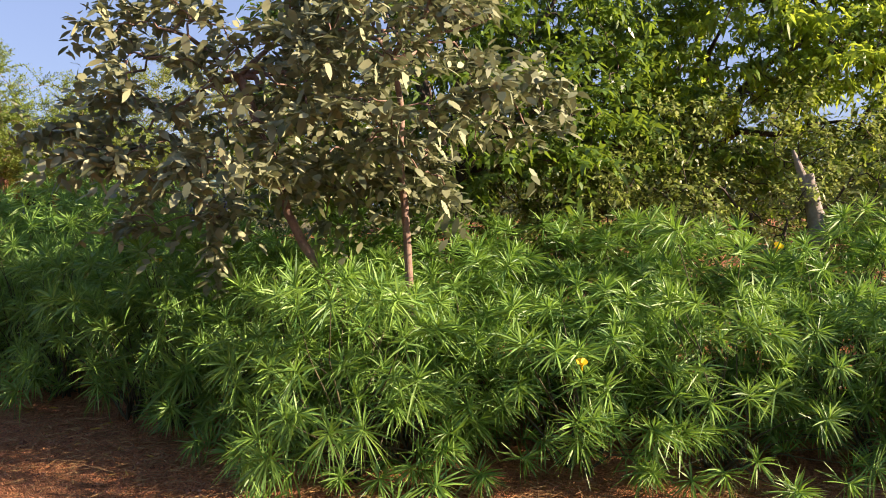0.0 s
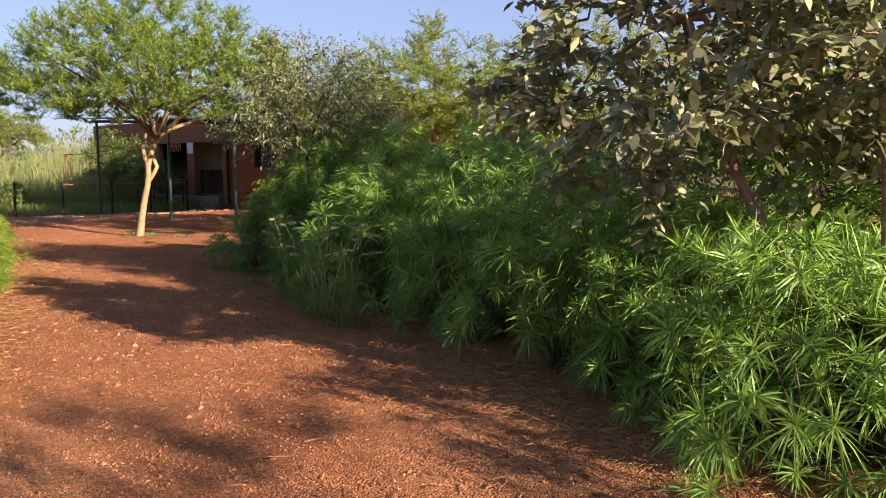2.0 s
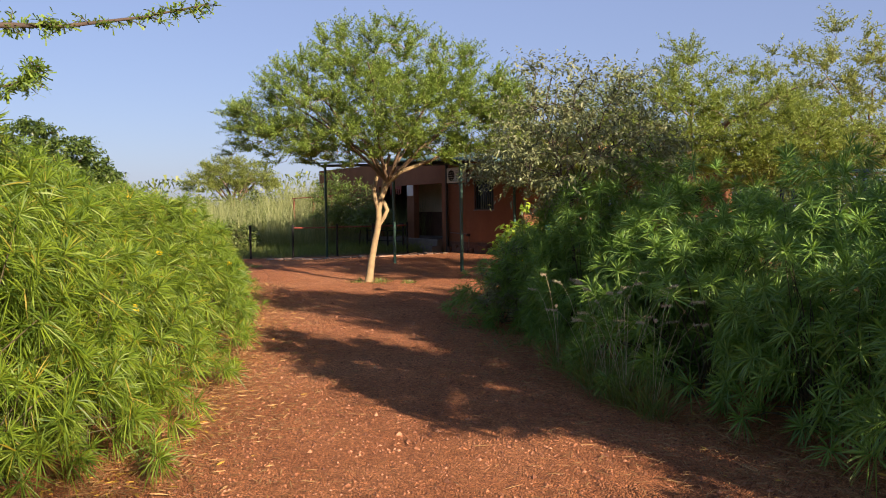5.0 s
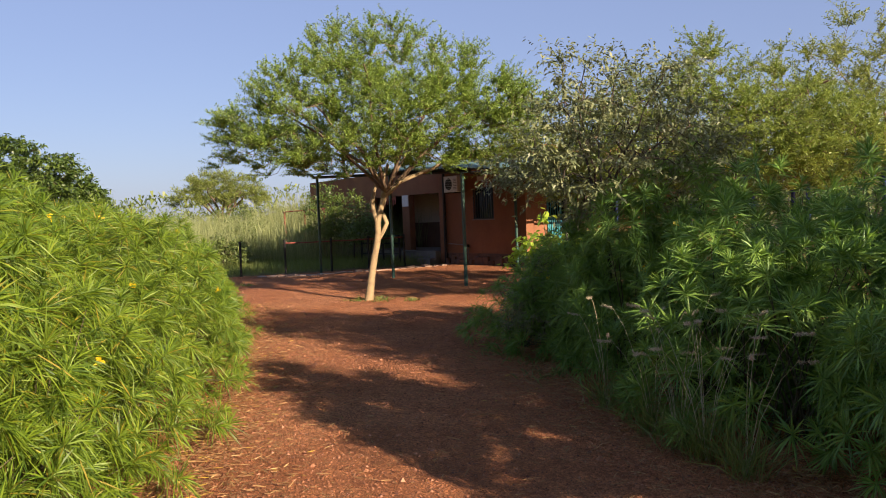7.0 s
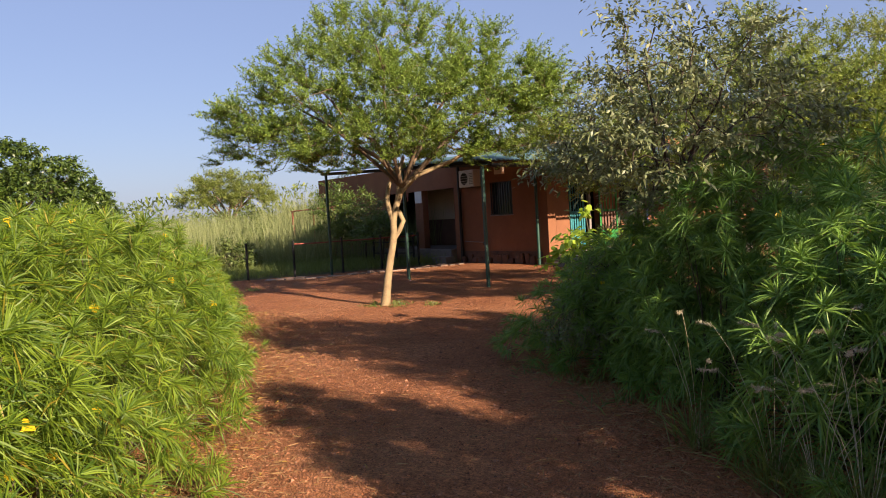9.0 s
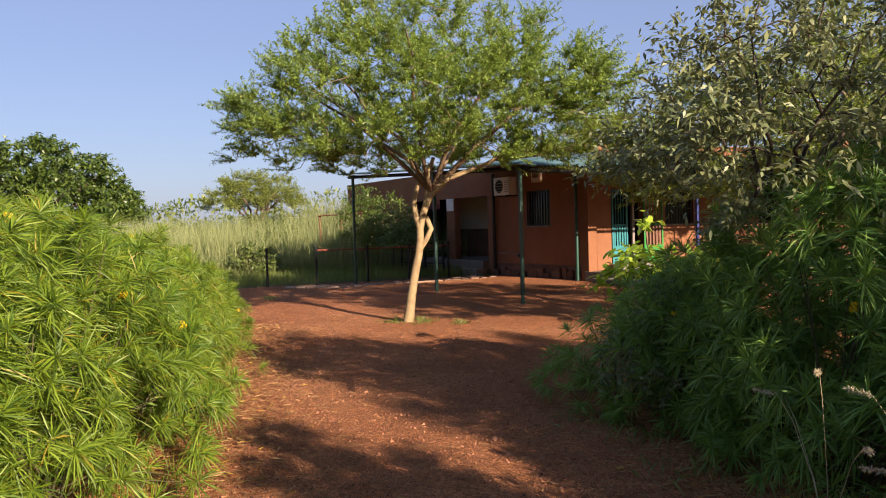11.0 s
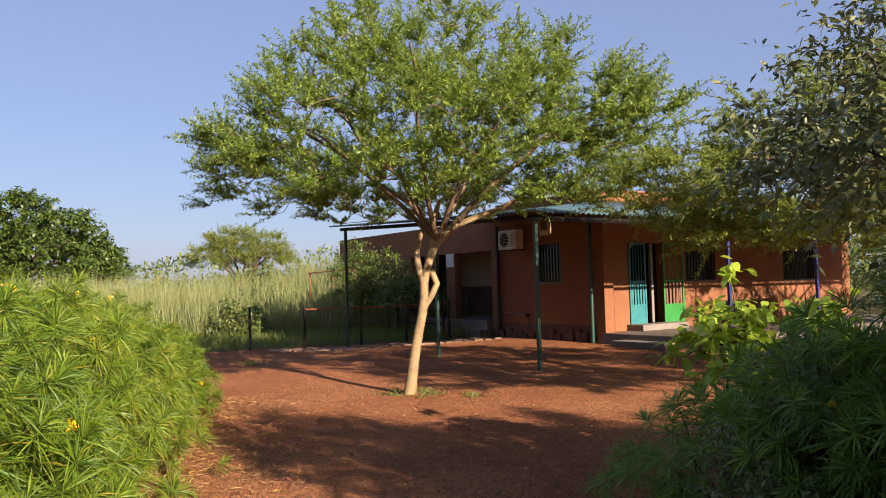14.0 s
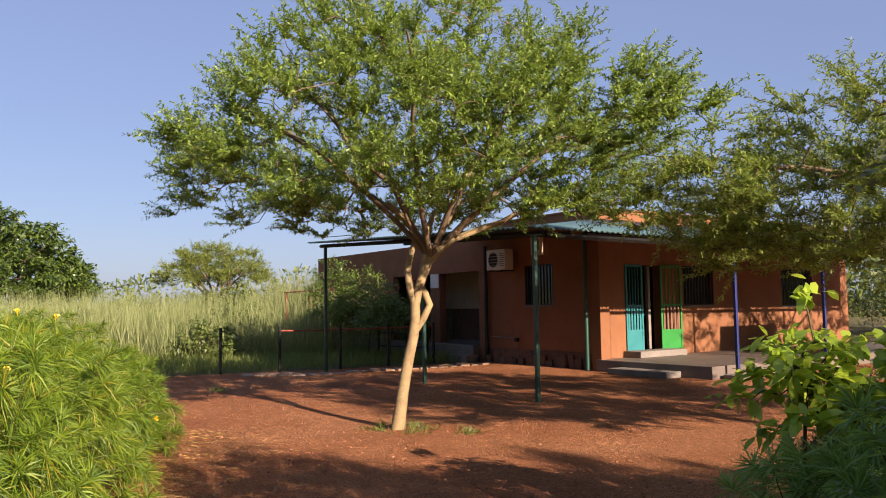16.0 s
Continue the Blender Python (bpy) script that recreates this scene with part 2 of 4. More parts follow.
M_RUST = surface("red_oxide_iron", (0.204, 0.0328, 0.0219), (0.292, 0.0584, 0.0328), 6, 80, 0.65, 0, 0.2, 0.001)
# near-black that stands for the shade inside openings
M_DARK = surface("unlit_interior_black", (0.0146, 0.0124, 0.0109), (0.0256, 0.0219, 0.019), 2, 40, 0.9)
M_WHITE = surface("white_enamel", (0.568, 0.559, 0.525), (0.671, 0.662, 0.628), 3, 60, 0.45, 0, 0.1, 0.001)
M_PALE_STONE = surface("dusty_kerb_stone", (0.248, 0.153, 0.102), (0.365, 0.263, 0.19), 7, 80, 0.92, 0, 0.5, 0.006)
M_GLASS, _n, _l, _b = node_material("window_glass")
_b.inputs["Base Color"].default_value = (0.02, 0.025, 0.03, 1)
_b.inputs["Roughness"].default_value = 0.08

# ---- geometry helpers ----


def thing(name, place, label, category, group="", kind=""):
    ob = new(name)
    ob.matrix_world = place if isinstance(place, Matrix) else Matrix.Translation(place)
    return tagged(ob, label, category, group, kind)


def link_part(name, mesh, parent, label=""):
    ob = new(name, mesh)
    ob.parent = parent
    if label:
        ob["label"] = label
    return ob


def part(name, bm, material, parent, label=""):
    me = bpy.data.meshes.new(name)
    bmesh.ops.recalc_face_normals(bm, faces=bm.faces[:])
    bm.to_mesh(me)
    bm.free()
    me.materials.append(material)
    return link_part(name, me, parent, label)


def solid(name, bm, material, label="", category="", kind=""):
    """A top-level mesh of its own."""
    ob = part(name, bm, material, None)
    return tagged(ob, label, category, "", kind)


def box(bm, lo, hi, bevel=0.0, m=None):
    c = [(a + b) / 2 for a, b in zip(lo, hi)]
    d = [abs(b - a) for a, b in zip(lo, hi)]
    t = Matrix.Translation(c) @ Matrix.Diagonal((*d, 1))
    got = bmesh.ops.create_cube(bm, size=1, matrix=(m @ t) if m else t)
    if bevel:
        edges = list({e for v in got["verts"] for e in v.link_edges})
        bmesh.ops.bevel(bm, geom=edges, offset=bevel, segments=2, affect="EDGES", profile=0.6)
    return bm


def boxes(*items, bevel=0.0):
    bm = bmesh.new()
    for lo, hi in items:
        box(bm, lo, hi, bevel)
    return bm


def mesh_from(name, verts, quads, material, smooth=True):
    """A mesh from arrays of vertices and four-cornered faces."""
    me = bpy.data.meshes.new(name)
    verts, quads = np.asarray(verts, np.float32), np.asarray(quads, np.int32)
    me.vertices.add(len(verts))
    me.vertices.foreach_set("co", verts.ravel())
    me.loops.add(quads.size)
    me.loops.foreach_set("vertex_index", quads.ravel())
    me.polygons.add(len(quads))
    me.polygons.foreach_set("loop_start", np.arange(0, quads.size, 4, dtype=np.int32))
    me.polygons.foreach_set("use_smooth", np.full(len(quads), smooth))
    me.update(calc_edges=True)
    me.materials.append(material)
    return me


def unit(a):
    return a / np.maximum(np.linalg.norm(a, axis=-1, keepdims=True), 1e-9)


def leaves(base, way, length, width, stations, droop=0.0, curl=0.0, r=None, twist=0.45):
    """Blades from their bases along their ways; stations: (place along, width) pairs. Returns vertices and faces."""
    r = r or rng
    n = len(base)
    side = unit(np.cross(way, r.normal(size=(n, 3)) * twist + np.array([0, 0, 1.0])))
    normal = unit(np.cross(side, way))
    rows = []
    for s, w in stations:
        mid = base + way * (length * s)[:, None] + normal * (curl * length * s * (1 - s))[:, None]
        mid[:, 2] -= np.broadcast_to(droop, n) * length * s * s
        off = side * (width * w * 0.5)[:, None]
        rows += [mid - off, mid + off]
    k = len(stations)
    verts = np.stack(rows, 1).reshape(-1, 3)
    first = np.arange(n)[:, None] * (2 * k)
    quads = np.concatenate([first + np.array([2 * i, 2 * i + 1, 2 * i + 3, 2 * i + 2]) for i in range(k - 1)], 1).reshape(-1, 4)
    return verts, quads


STRAP = ((0.0, 0.55), (0.5, 1.0), (1.0, 0.12))
OVAL = ((0.0, 0.12), (0.3, 0.9), (0.68, 0.85), (1.0, 0.1))
SMALL_OVAL = ((0.0, 0.15), (0.5, 1.0), (1.0, 0.12))
DIAMOND = ((0.0, 0.25), (1.0, 0.8))
LANCE = ((0.0, 0.2), (0.4, 1.0), (1.0, 0.06))


def tubes(lines, sides=6):
    """Tapered round stems. Each line: (points, radii)."""
    V, Q, at = [], [], 0
    turn = np.linspace(0, 2 * np.pi, sides, endpoint=False)
    for pts, radii in lines:
        pts, radii = np.asarray(pts, float), np.asarray(radii, float)
        way = unit(np.gradient(pts, axis=0))
        a = unit(np.cross(way, np.array([0.31, 0.87, 0.38]) if abs(way[0][2]) > 0.8 else np.array([0, 0, 1.0])))
        b = np.cross(way, a)
        ring = pts[:, None] + radii[:, None, None] * (np.cos(turn)[None, :, None] * a[:, None] + np.sin(turn)[None, :, None] * b[:, None])
        V.append(ring.reshape(-1, 3))
        k = np.arange(sides)
        for i in range(len(pts) - 1):
            Q.append(np.stack([at + i * sides + k, at + i * sides + (k + 1) % sides, at + (i + 1) * sides + (k + 1) % sides, at + (i + 1) * sides + k], 1))
        at += len(pts) * sides
    return np.concatenate(V), np.concatenate(Q)


def bent(a, b, n=5, sag=0.0, wob=0.0, r=None):
    """A slightly crooked line from a to b."""
    r = r or rng
    a, b = np.asarray(a, float), np.asarray(b, float)
    s = np.linspace(0, 1, n)[:, None]
    p = a + (b - a) * s
    p[:, 2] += sag * 4 * (s * (1 - s))[:, 0]
    p[1:-1] += r.normal(size=(n - 2, 3)) * wob
    return p


def along_line(points, step):
    """Places every step metres along a broken line, with the way there."""
    out = []
    carry = 0.0
    for a, b in zip(points[:-1], points[1:]):
        a, b = np.array(a, float), np.array(b, float)
        far = np.linalg.norm(b - a)
        d = carry
        while d < far:
            out.append((a + (b - a) * d / far, (b - a) / far))
            d += step
        carry = d - far
    return out


# ---- ground ----
# edges of the path, at the foot of the two hedges
RIGHT_EDGE = [(4.6, 4.75), (2.6, 4.85), (0.0, 4.8), (-1.1, 4.8), (-2.2, 5.5), (-3.6, 6.4), (-5.2, 7.0), (-6.5, 7.75), (-7.7, 8.5), (-8.45, 9.1)]
LEFT_EDGE = [(-5.3, 1.2), (-5.9, 2.6), (-6.6, 3.7), (-8.7, 5.05), (-10.5, 6.2), (-13.1, 7.7), (-15.0, 8.6), (-16.4, 9.5)]


def spread(lo, hi, fine, far):
    near = np.arange(lo, hi + 1e-6, fine)
    out = np.geomspace(1.0, far, 22)
    return np.concatenate([lo - out[::-1], near, hi + out])


def build_ground():
    gx, gy = spread(-26, 5, 0.16, 2500), spread(-2, 24, 0.16, 2500)
    X, Y = np.meshgrid(gx, gy, indexing="ij")
    Z = 0.012 * np.sin(X * 1.3 + Y * 0.4) * np.sin(Y * 1.1 - X * 0.3) + rng.normal(size=X.shape) * 0.0035
    far = (X < -26) | (X > 5) | (Y < -2) | (Y > 24)
    Z[far] = 0
    n, m = X.shape
    k = np.arange(n * m).reshape(n, m)
    quads = np.stack([k[:-1, :-1], k[1:, :-1], k[1:, 1:], k[:-1, 1:]], -1).reshape(-1, 4)
    me = mesh_from("ground", np.stack([X, Y, Z], -1).reshape(-1, 3), quads, M_GROUND)
    tagged(new("ground", me), "red laterite gravel path and open sandy ground", "ground", "", "structure")


build_ground()


def inside(p, poly):
    x, y = p[:, 0], p[:, 1]
    hit = np.zeros(len(p), bool)
    for (x0, y0), (x1, y1) in zip(poly, poly[1:] + poly[:1]):
        cross = ((y0 > y) != (y1 > y)) & (x < (x1 - x0) * (y - y0) / (y1 - y0 + 1e-12) + x0)
        hit ^= cross
    return hit


PATH_AREA = LEFT_EDGE + [(-22, 13), (-22, 19), (-15, 19.5), (-10, 12.5)] + RIGHT_EDGE[::-1] + [(5, 0), (-3, -1)]


def pebbles(name, count, size, label):
    """Loose small stones, eight faces each, strewn over the path."""
    p = np.stack([rng.uniform(-22, 4, count * 3), rng.uniform(-0.5, 19, count * 3)], 1)
    p = p[inside(p, PATH_AREA)]
    keep = rng.uniform(size=len(p)) < np.clip(1.35 - 0.06 * np.hypot(p[:, 0] + 6, p[:, 1] - 6), 0.25, 1)
    p = p[keep][:count]
    n = len(p)
    s = size * rng.lognormal(0, 0.38, n)
    rot = rng.uniform(0, 6.28, n)
    shape = np.array([(1, 0, 0), (0, 0.8, 0), (-0.9, 0.1, 0), (0, -0.75, 0), (0.1, 0.1, 0.7), (0, 0, -0.5)], float)
    v = shape[None] * rng.uniform(0.65, 1.25, (n, 6, 1)) * s[:, None, None]
    c, d = np.cos(rot)[:, None], np.sin(rot)[:, None]
    v = np.stack([v[..., 0] * c - v[..., 1] * d, v[..., 0] * d + v[..., 1] * c, v[..., 2]], -1)
    v += np.concatenate([p, (0.012 * np.sin(p[:, 0] * 1.3 + p[:, 1] * 0.4) * np.sin(p[:, 1] * 1.1 - p[:, 0] * 0.3) + 0.1 * s)[:, None]], 1)[:, None]
    # top split into two four-cornered faces that share the peak
    tri = np.array([(0, 1, 4, 4), (1, 2, 4, 4), (2, 3, 4, 4), (3, 0, 4, 4)])
    faces = (np.arange(n)[:, None, None] * 6 + tri[None, :, :3]).reshape(-1, 3)
    me = bpy.data.meshes.new(name)
    me.from_pydata(v.reshape(-1, 3).tolist(), [], faces.tolist())
    me.materials.append(M_STONE)
    tagged(new(name, me), label, "gravel", "", "stuff")


pebbles("gravel", 130000, 0.0068, "fine red laterite gravel strewn over the path")
pebbles("pebble_scatter", 3600, 0.012, "larger reddish pebbles scattered on the path")


def strewn(name, edge, side, count, material, length, width, label, reach=0.75, start=-0.2):
    """Dry bits lying flat along a hedge foot."""
    spots = along_line(edge, 0.05)
    i = rng.integers(0, len(spots), count)
    p = np.array([spots[k][0] for k in i])
    way = np.array([spots[k][1] for k in i])
    out = np.stack([way[:, 1], -way[:, 0]], 1) * side
    p = p + out * (rng.gamma(1.6, 0.22, count) * reach / 0.45 + start)[:, None] + rng.normal(size=(count, 2)) * 0.06
    a = rng.uniform(0, 6.28, count)
    base = np.concatenate([p, rng.uniform(0.006, 0.03, (count, 1))], 1)
    d = np.stack([np.cos(a), np.sin(a), rng.normal(size=count) * 0.1], 1)
    v, q = leaves(base, unit(d), length * rng.uniform(0.4, 1.3, count), np.full(count, width) * rng.uniform(0.6, 1.4, count), ((0, 0.5), (0.5, 1), (1, 0.3)), 0.05)
    v[:, 2] = np.maximum(v[:, 2], 0.006)
    tagged(new(name, mesh_from(name, v, q, material)), label, "leaf litter", "", "stuff")


strewn("straw_litter", RIGHT_EDGE, -1, 14000, M_STRAW, 0.1, 0.0045, "dry straw and stems along the hedge foot")
strewn("straw_litter", LEFT_EDGE, 1, 15000, M_STRAW, 0.075, 0.006, "dry straw and leaves along the sunny hedge foot", 0.6, -0.15)
strewn("yellow_leaf_litter", LEFT_EDGE, 1, 2600, M_YELLOW_LITTER, 0.055, 0.009, "fallen yellow leaves under the oleander hedge", 0.4, -0.15)
strewn("yellow_leaf_litter", RIGHT_EDGE, -1, 160, M_YELLOW_LITTER, 0.06, 0.014, "fallen yellow leaves beside the gravel path", 0.6)

# ---- oleander hedges ----


def oleander_meshes(seed, rosettes, r0, h0, sunny, back=False):
    """Foliage and stems of one bush, about r0 wide and h0 high: whorls of narrow leaves at the shoot ends."""
    r = np.random.default_rng(seed)
    n = rosettes
    high = r.uniform(0.55 if back else 0.05, 1.0, n)
    a = r.uniform(0, 2 * np.pi, n)
    deep = np.where(r.uniform(size=n) < 0.78, r.uniform(0.86, 1.1, n), r.uniform(0.4, 0.86, n))
    lump = 1 + 0.16 * np.sin(3 * a + seed) + 0.10 * np.sin(7 * high + 2 * a)
    wide = r0 * lump * deep * np.sqrt(np.maximum(1 - high ** 2.4, 0.0)) * (1.04 + 0.14 * (1 - high)) + r.uniform(0, 0.14, n)
    z = h0 * (0.03 + 0.94 * high) * np.where(high > 0.75, 0.55 + 0.47 * deep, 1.0)
    p = np.stack([wide * np.cos(a), wide * np.sin(a), np.maximum(z, r.uniform(0.06, 0.16, n))], 1)
    out = np.stack([np.cos(a), np.sin(a), np.zeros(n)], 1)
    axis = unit(out * (1.0 - 0.65 * high)[:, None] + np.array([0, 0, 1.0]) * (0.15 + 0.75 * high)[:, None] + r.normal(size=(n, 3)) * 0.24)
    per = 58 if sunny else 46
    N = n * per
    ax = np.repeat(axis, per, 0)
    e1 = unit(np.cross(ax, r.normal(size=(N, 3))))
    tilt = np.radians(12 + 92 * r.uniform(size=N) ** 0.75)
    way = unit(ax * np.cos(tilt)[:, None] + e1 * np.sin(tilt)[:, None])
    span = np.repeat(r.uniform(0.82, 1.22, n), per)
    shift = (tilt / 1.75) ** 1.5 * 0.085 * r.uniform(0.3, 1.1, N)
    base = np.repeat(p, per, 0) - ax * shift[:, None]
    length = r.uniform(0.11, 0.16, N) * (1 - 0.25 * (tilt < 0.6)) * span * (1.0 if sunny else 1.12)
    v, q = leaves(base, way, length, r.uniform(0.0046, 0.0074, N) if sunny else r.uniform(0.0072, 0.0108, N), STRAP, r.uniform(0.05, 0.36, N), 0.0, r, 1.3)
    v[:, 2] = np.maximum(v[:, 2], 0.012)
    foliage = mesh_from("foliage", v, q, M_OLEANDER_SUN if sunny else M_OLEANDER)
    lines = []
    for k in r.choice(n, 22, replace=False):
        foot = np.array([r.normal() * 0.07, r.normal() * 0.07, -0.03])
        end = foot + (p[k] - foot) * 0.93
        mid = foot * 0.6 + end * 0.4 + np.array([0, 0, 0.08 * h0])
        lines.append((np.array([foot, (foot + mid) / 2 + r.normal(size=3) * 0.02, mid, (mid + end) / 2 + r.normal(size=3) * 0.02, end]), [0.009, 0.008, 0.006, 0.004, 0.0025]))
    v, q = tubes(lines, 5)
    stems = mesh_from("stem_clump", v, q, M_STEM)
    return foliage, stems, p, axis


def flower_mesh():
    """Trumpet of five overlapping petals on a short tube."""
    a = np.repeat(np.arange(5) * 2 * np.pi / 5, 1)
    way = unit(np.stack([np.cos(a) * 0.75, np.sin(a) * 0.75, np.full(5, 0.9)], 1))
    v, q = leaves(np.tile([0, 0, 0.02], (5, 1)), way, np.full(5, 0.05), np.full(5, 0.034), ((0, 0.35), (0.5, 0.8), (0.85, 1.0), (1, 0.5)))
    tv, tq = tubes([(np.array([(0, 0, -0.025), (0, 0, 0), (0, 0, 0.03)]), [0.003, 0.005, 0.011])], 6)
    return mesh_from("flower", np.concatenate([v, tv]), np.concatenate([q, tq + len(v)]), M_FLOWER)


FLOWER = flower_mesh()
SHADY = {h: [oleander_meshes(40 + k + int(h * 50), n, 0.60, h, False) for k in range(4)] for h, n in ((1.15, 88), (1.6, 126))}
SUNNY = {h: [oleander_meshes(240 + k + int(h * 50), n, 0.62, h, True) for k in range(4)] for h, n in ((1.4, 150), (1.8, 185))}
SHADY_BACK = {1.5: [oleander_meshes(440 + k, 62, 0.62, 1.5, False, True) for k in range(2)]}
SUNNY_BACK = {1.75: [oleander_meshes(460 + k, 66, 0.64, 1.75, True, True) for k in range(2)]}


def oleander(kinds, x, y, height, width, label, group, flowers=0):
    built = min(kinds, key=lambda k: abs(k - height))
    foliage, stems, tips, axis = kinds[built][rng.integers(0, len(kinds[built]))]
    m = pose(x, y, 0, rng.normal() * 3, rng.normal() * 3, rng.uniform(0, 360)) @ Matrix.Diagonal((width, width, height / built, 1))
    bush = thing("oleander_bush", m, label, "bush", group)
    link_part("foliage", foliage, bush)
    link_part("stem_clump", stems, bush, "thin brownish-green stems")
    for k in rng.choice(np.flatnonzero(tips[:, 2] > 0.45), flowers, replace=False):
        f = link_part("flower", FLOWER, bush, "yellow trumpet flower")
        up = Vector(axis[k]).to_track_quat("Z", "Y").to_matrix().to_4x4()
        f.matrix_local = Matrix.Translation(Vector(tips[k]) + Vector(axis[k]) * 0.05) @ up @ Matrix.Scale(0.8, 4)


def hedge(edge, side, rows, step, height_at, kinds, behind, label, group, bloom, first=0.42):
    for row in range(rows):
        for p, way in along_line(edge, step):
            out = np.array([way[1], -way[0]]) * side
            q = p - out * (first + row * 0.72) + way * (row % 2) * step * 0.5 + rng.normal(size=2) * 0.09
            if -15 < q[0] < -5.5 and side < 0 and q[1] > 9.15:
                continue
            h = height_at(q[0], q[1], row) * rng.uniform(0.8, 1.18)
            n = min(6, int(rng.poisson(bloom * 2.4)))
            oleander(behind if row > 1 else kinds, q[0], q[1], h, rng.uniform(0.86, 1.12) * (1.0 if row else 0.92), label, group, n)


def right_height(x, y, row):
    h = 1.14 + 0.05 * row if x > -2.2 else min(1.75, 1.25 + 0.16 * (-2.2 - x)) + 0.05 * row
    if x < -7.5:
        h = 1.38
    return h * (0.9 if row == 0 else 1.0)


def left_height(x, y, row):
    h = float(np.interp(-x, (5.5, 7.0, 8.5, 10.0, 13.0, 16.0), (2.2, 1.97, 1.97, 1.76, 1.56, 1.38)))
    return h * (0.8 if row == 0 else 1.0)


hedge(RIGHT_EDGE, -1, 3, 0.72, right_height, SHADY, SHADY_BACK, "narrow-leaved green oleander bush at the path edge", "oleander hedge in the shade", 0.16)
hedge(LEFT_EDGE, 1, 3, 0.72, left_height, SUNNY, SUNNY_BACK, "sunlit yellow-green oleander bush with yellow flowers", "oleander hedge in the sun", 0.7)

for x, y, h in ((-8.75, 9.3, 0.8), (-8.3, 9.25, 1.1), (-7.75, 9.1, 1.4), (-7.2, 8.85, 1.6)):
    oleander(SHADY, x, y, h, 0.9, "narrow-leaved green oleander bush at the hedge end", "oleander hedge in the shade")

for x, y, h in ((-9.3, 10.95, 0.62), (-8.6, 10.3, 0.8), (-8.4, 9.8, 0.9)):
    oleander(SHADY, x, y, h, 0.7, "low dark-green oleander bush beside the broad-leaved shoot", "oleander hedge in the shade")

# ---- trees ----


def crown_twigs(points, hub, per, reach, r, lift=0.15):
    """Sprays at the branch ends: starts, ways and lengths."""
    n = len(points)
    base = np.repeat(points, per, 0)
    out = unit(base - hub)
    way = unit(out * 0.75 + r.normal(size=(n * per, 3)) * 0.72 * np.array([1, 1, 0.45]) + np.array([0, 0, lift]))
    return base, way, reach * r.uniform(0.5, 1.15, n * per)


def spray_leaves(base, way, far, per, length, width, stations, r, spread_angle=1.0, droop=0.1):
    n = len(base)
    s = np.tile(np.linspace(0.05, 1.0, per), n)
    start = np.repeat(base, per, 0) + np.repeat(way, per, 0) * (s * np.repeat(far, per))[:, None]
    start[:, 2] -= 0.12 * s * s * np.repeat(far, per)
    d = unit(np.repeat(way, per, 0) * 0.6 + r.normal(size=(n * per, 3)) * spread_angle * np.array([1, 1, 0.7]))
    return leaves(start, d, length * r.uniform(0.6, 1.25, n * per), width * r.uniform(0.7, 1.25, n * per), stations, droop, 0.0, r)


def limb_network(root, hubs, targets, r, trunk_radius, wob=0.05):
    """Main limbs from the root to the hubs, and branches from the nearest limb point to each target."""
    lines, nodes = [], []
    for h in hubs:
        p = bent(root, h, 6, 0.05 * np.linalg.norm(np.subtract(h, root)), wob, r)
        rad = np.linspace(trunk_radius * 0.55, trunk_radius * 0.16, 6)
        lines.append((p, rad))
        nodes += list(zip(p[1:], rad[1:]))
    order = np.argsort(np.linalg.norm(np.asarray(targets) - np.asarray(root), axis=1))
    where, size = np.array([a for a, _ in nodes]), np.array([b for _, b in nodes])
    for t in np.asarray(targets)[order]:
        k = int(np.argmin(np.linalg.norm((where - t) * np.array([1, 1, 1.4]), axis=1)))
        p = bent(where[k], t, 5, 0.04, wob * min(0.7, np.linalg.norm(where[k] - t)), r)
        rad = np.linspace(max(size[k] * 0.6, 0.006), 0.004, 5)
        lines.append((p, rad))
        where, size = np.concatenate([where, p[2:]]), np.concatenate([size, rad[2:]])
    return lines


def dome(n, centre, rx, ry, top, bottom, r, hollow=0.45, flatness=2.0, rise=0.22):
    """Places in a spreading crown: between a curved underside and a domed top."""
    a = r.uniform(0, 2 * np.pi, n)
    d = np.sqrt(r.uniform(0, 1, n))
    roof = bottom + (top - bottom) * (1 - d ** flatness * 0.72)
    floor = bottom + (top - bottom) * rise * d ** 2
    s = r.uniform(0, 1, n) ** hollow
    lump = 1 + 0.10 * np.sin(5 * a + 1.0) + 0.06 * np.sin(9 * a)
    return np.stack([centre[0] + rx * d * lump * np.cos(a), centre[1] + ry * d * lump * np.sin(a), floor + (roof - floor) * s], 1)


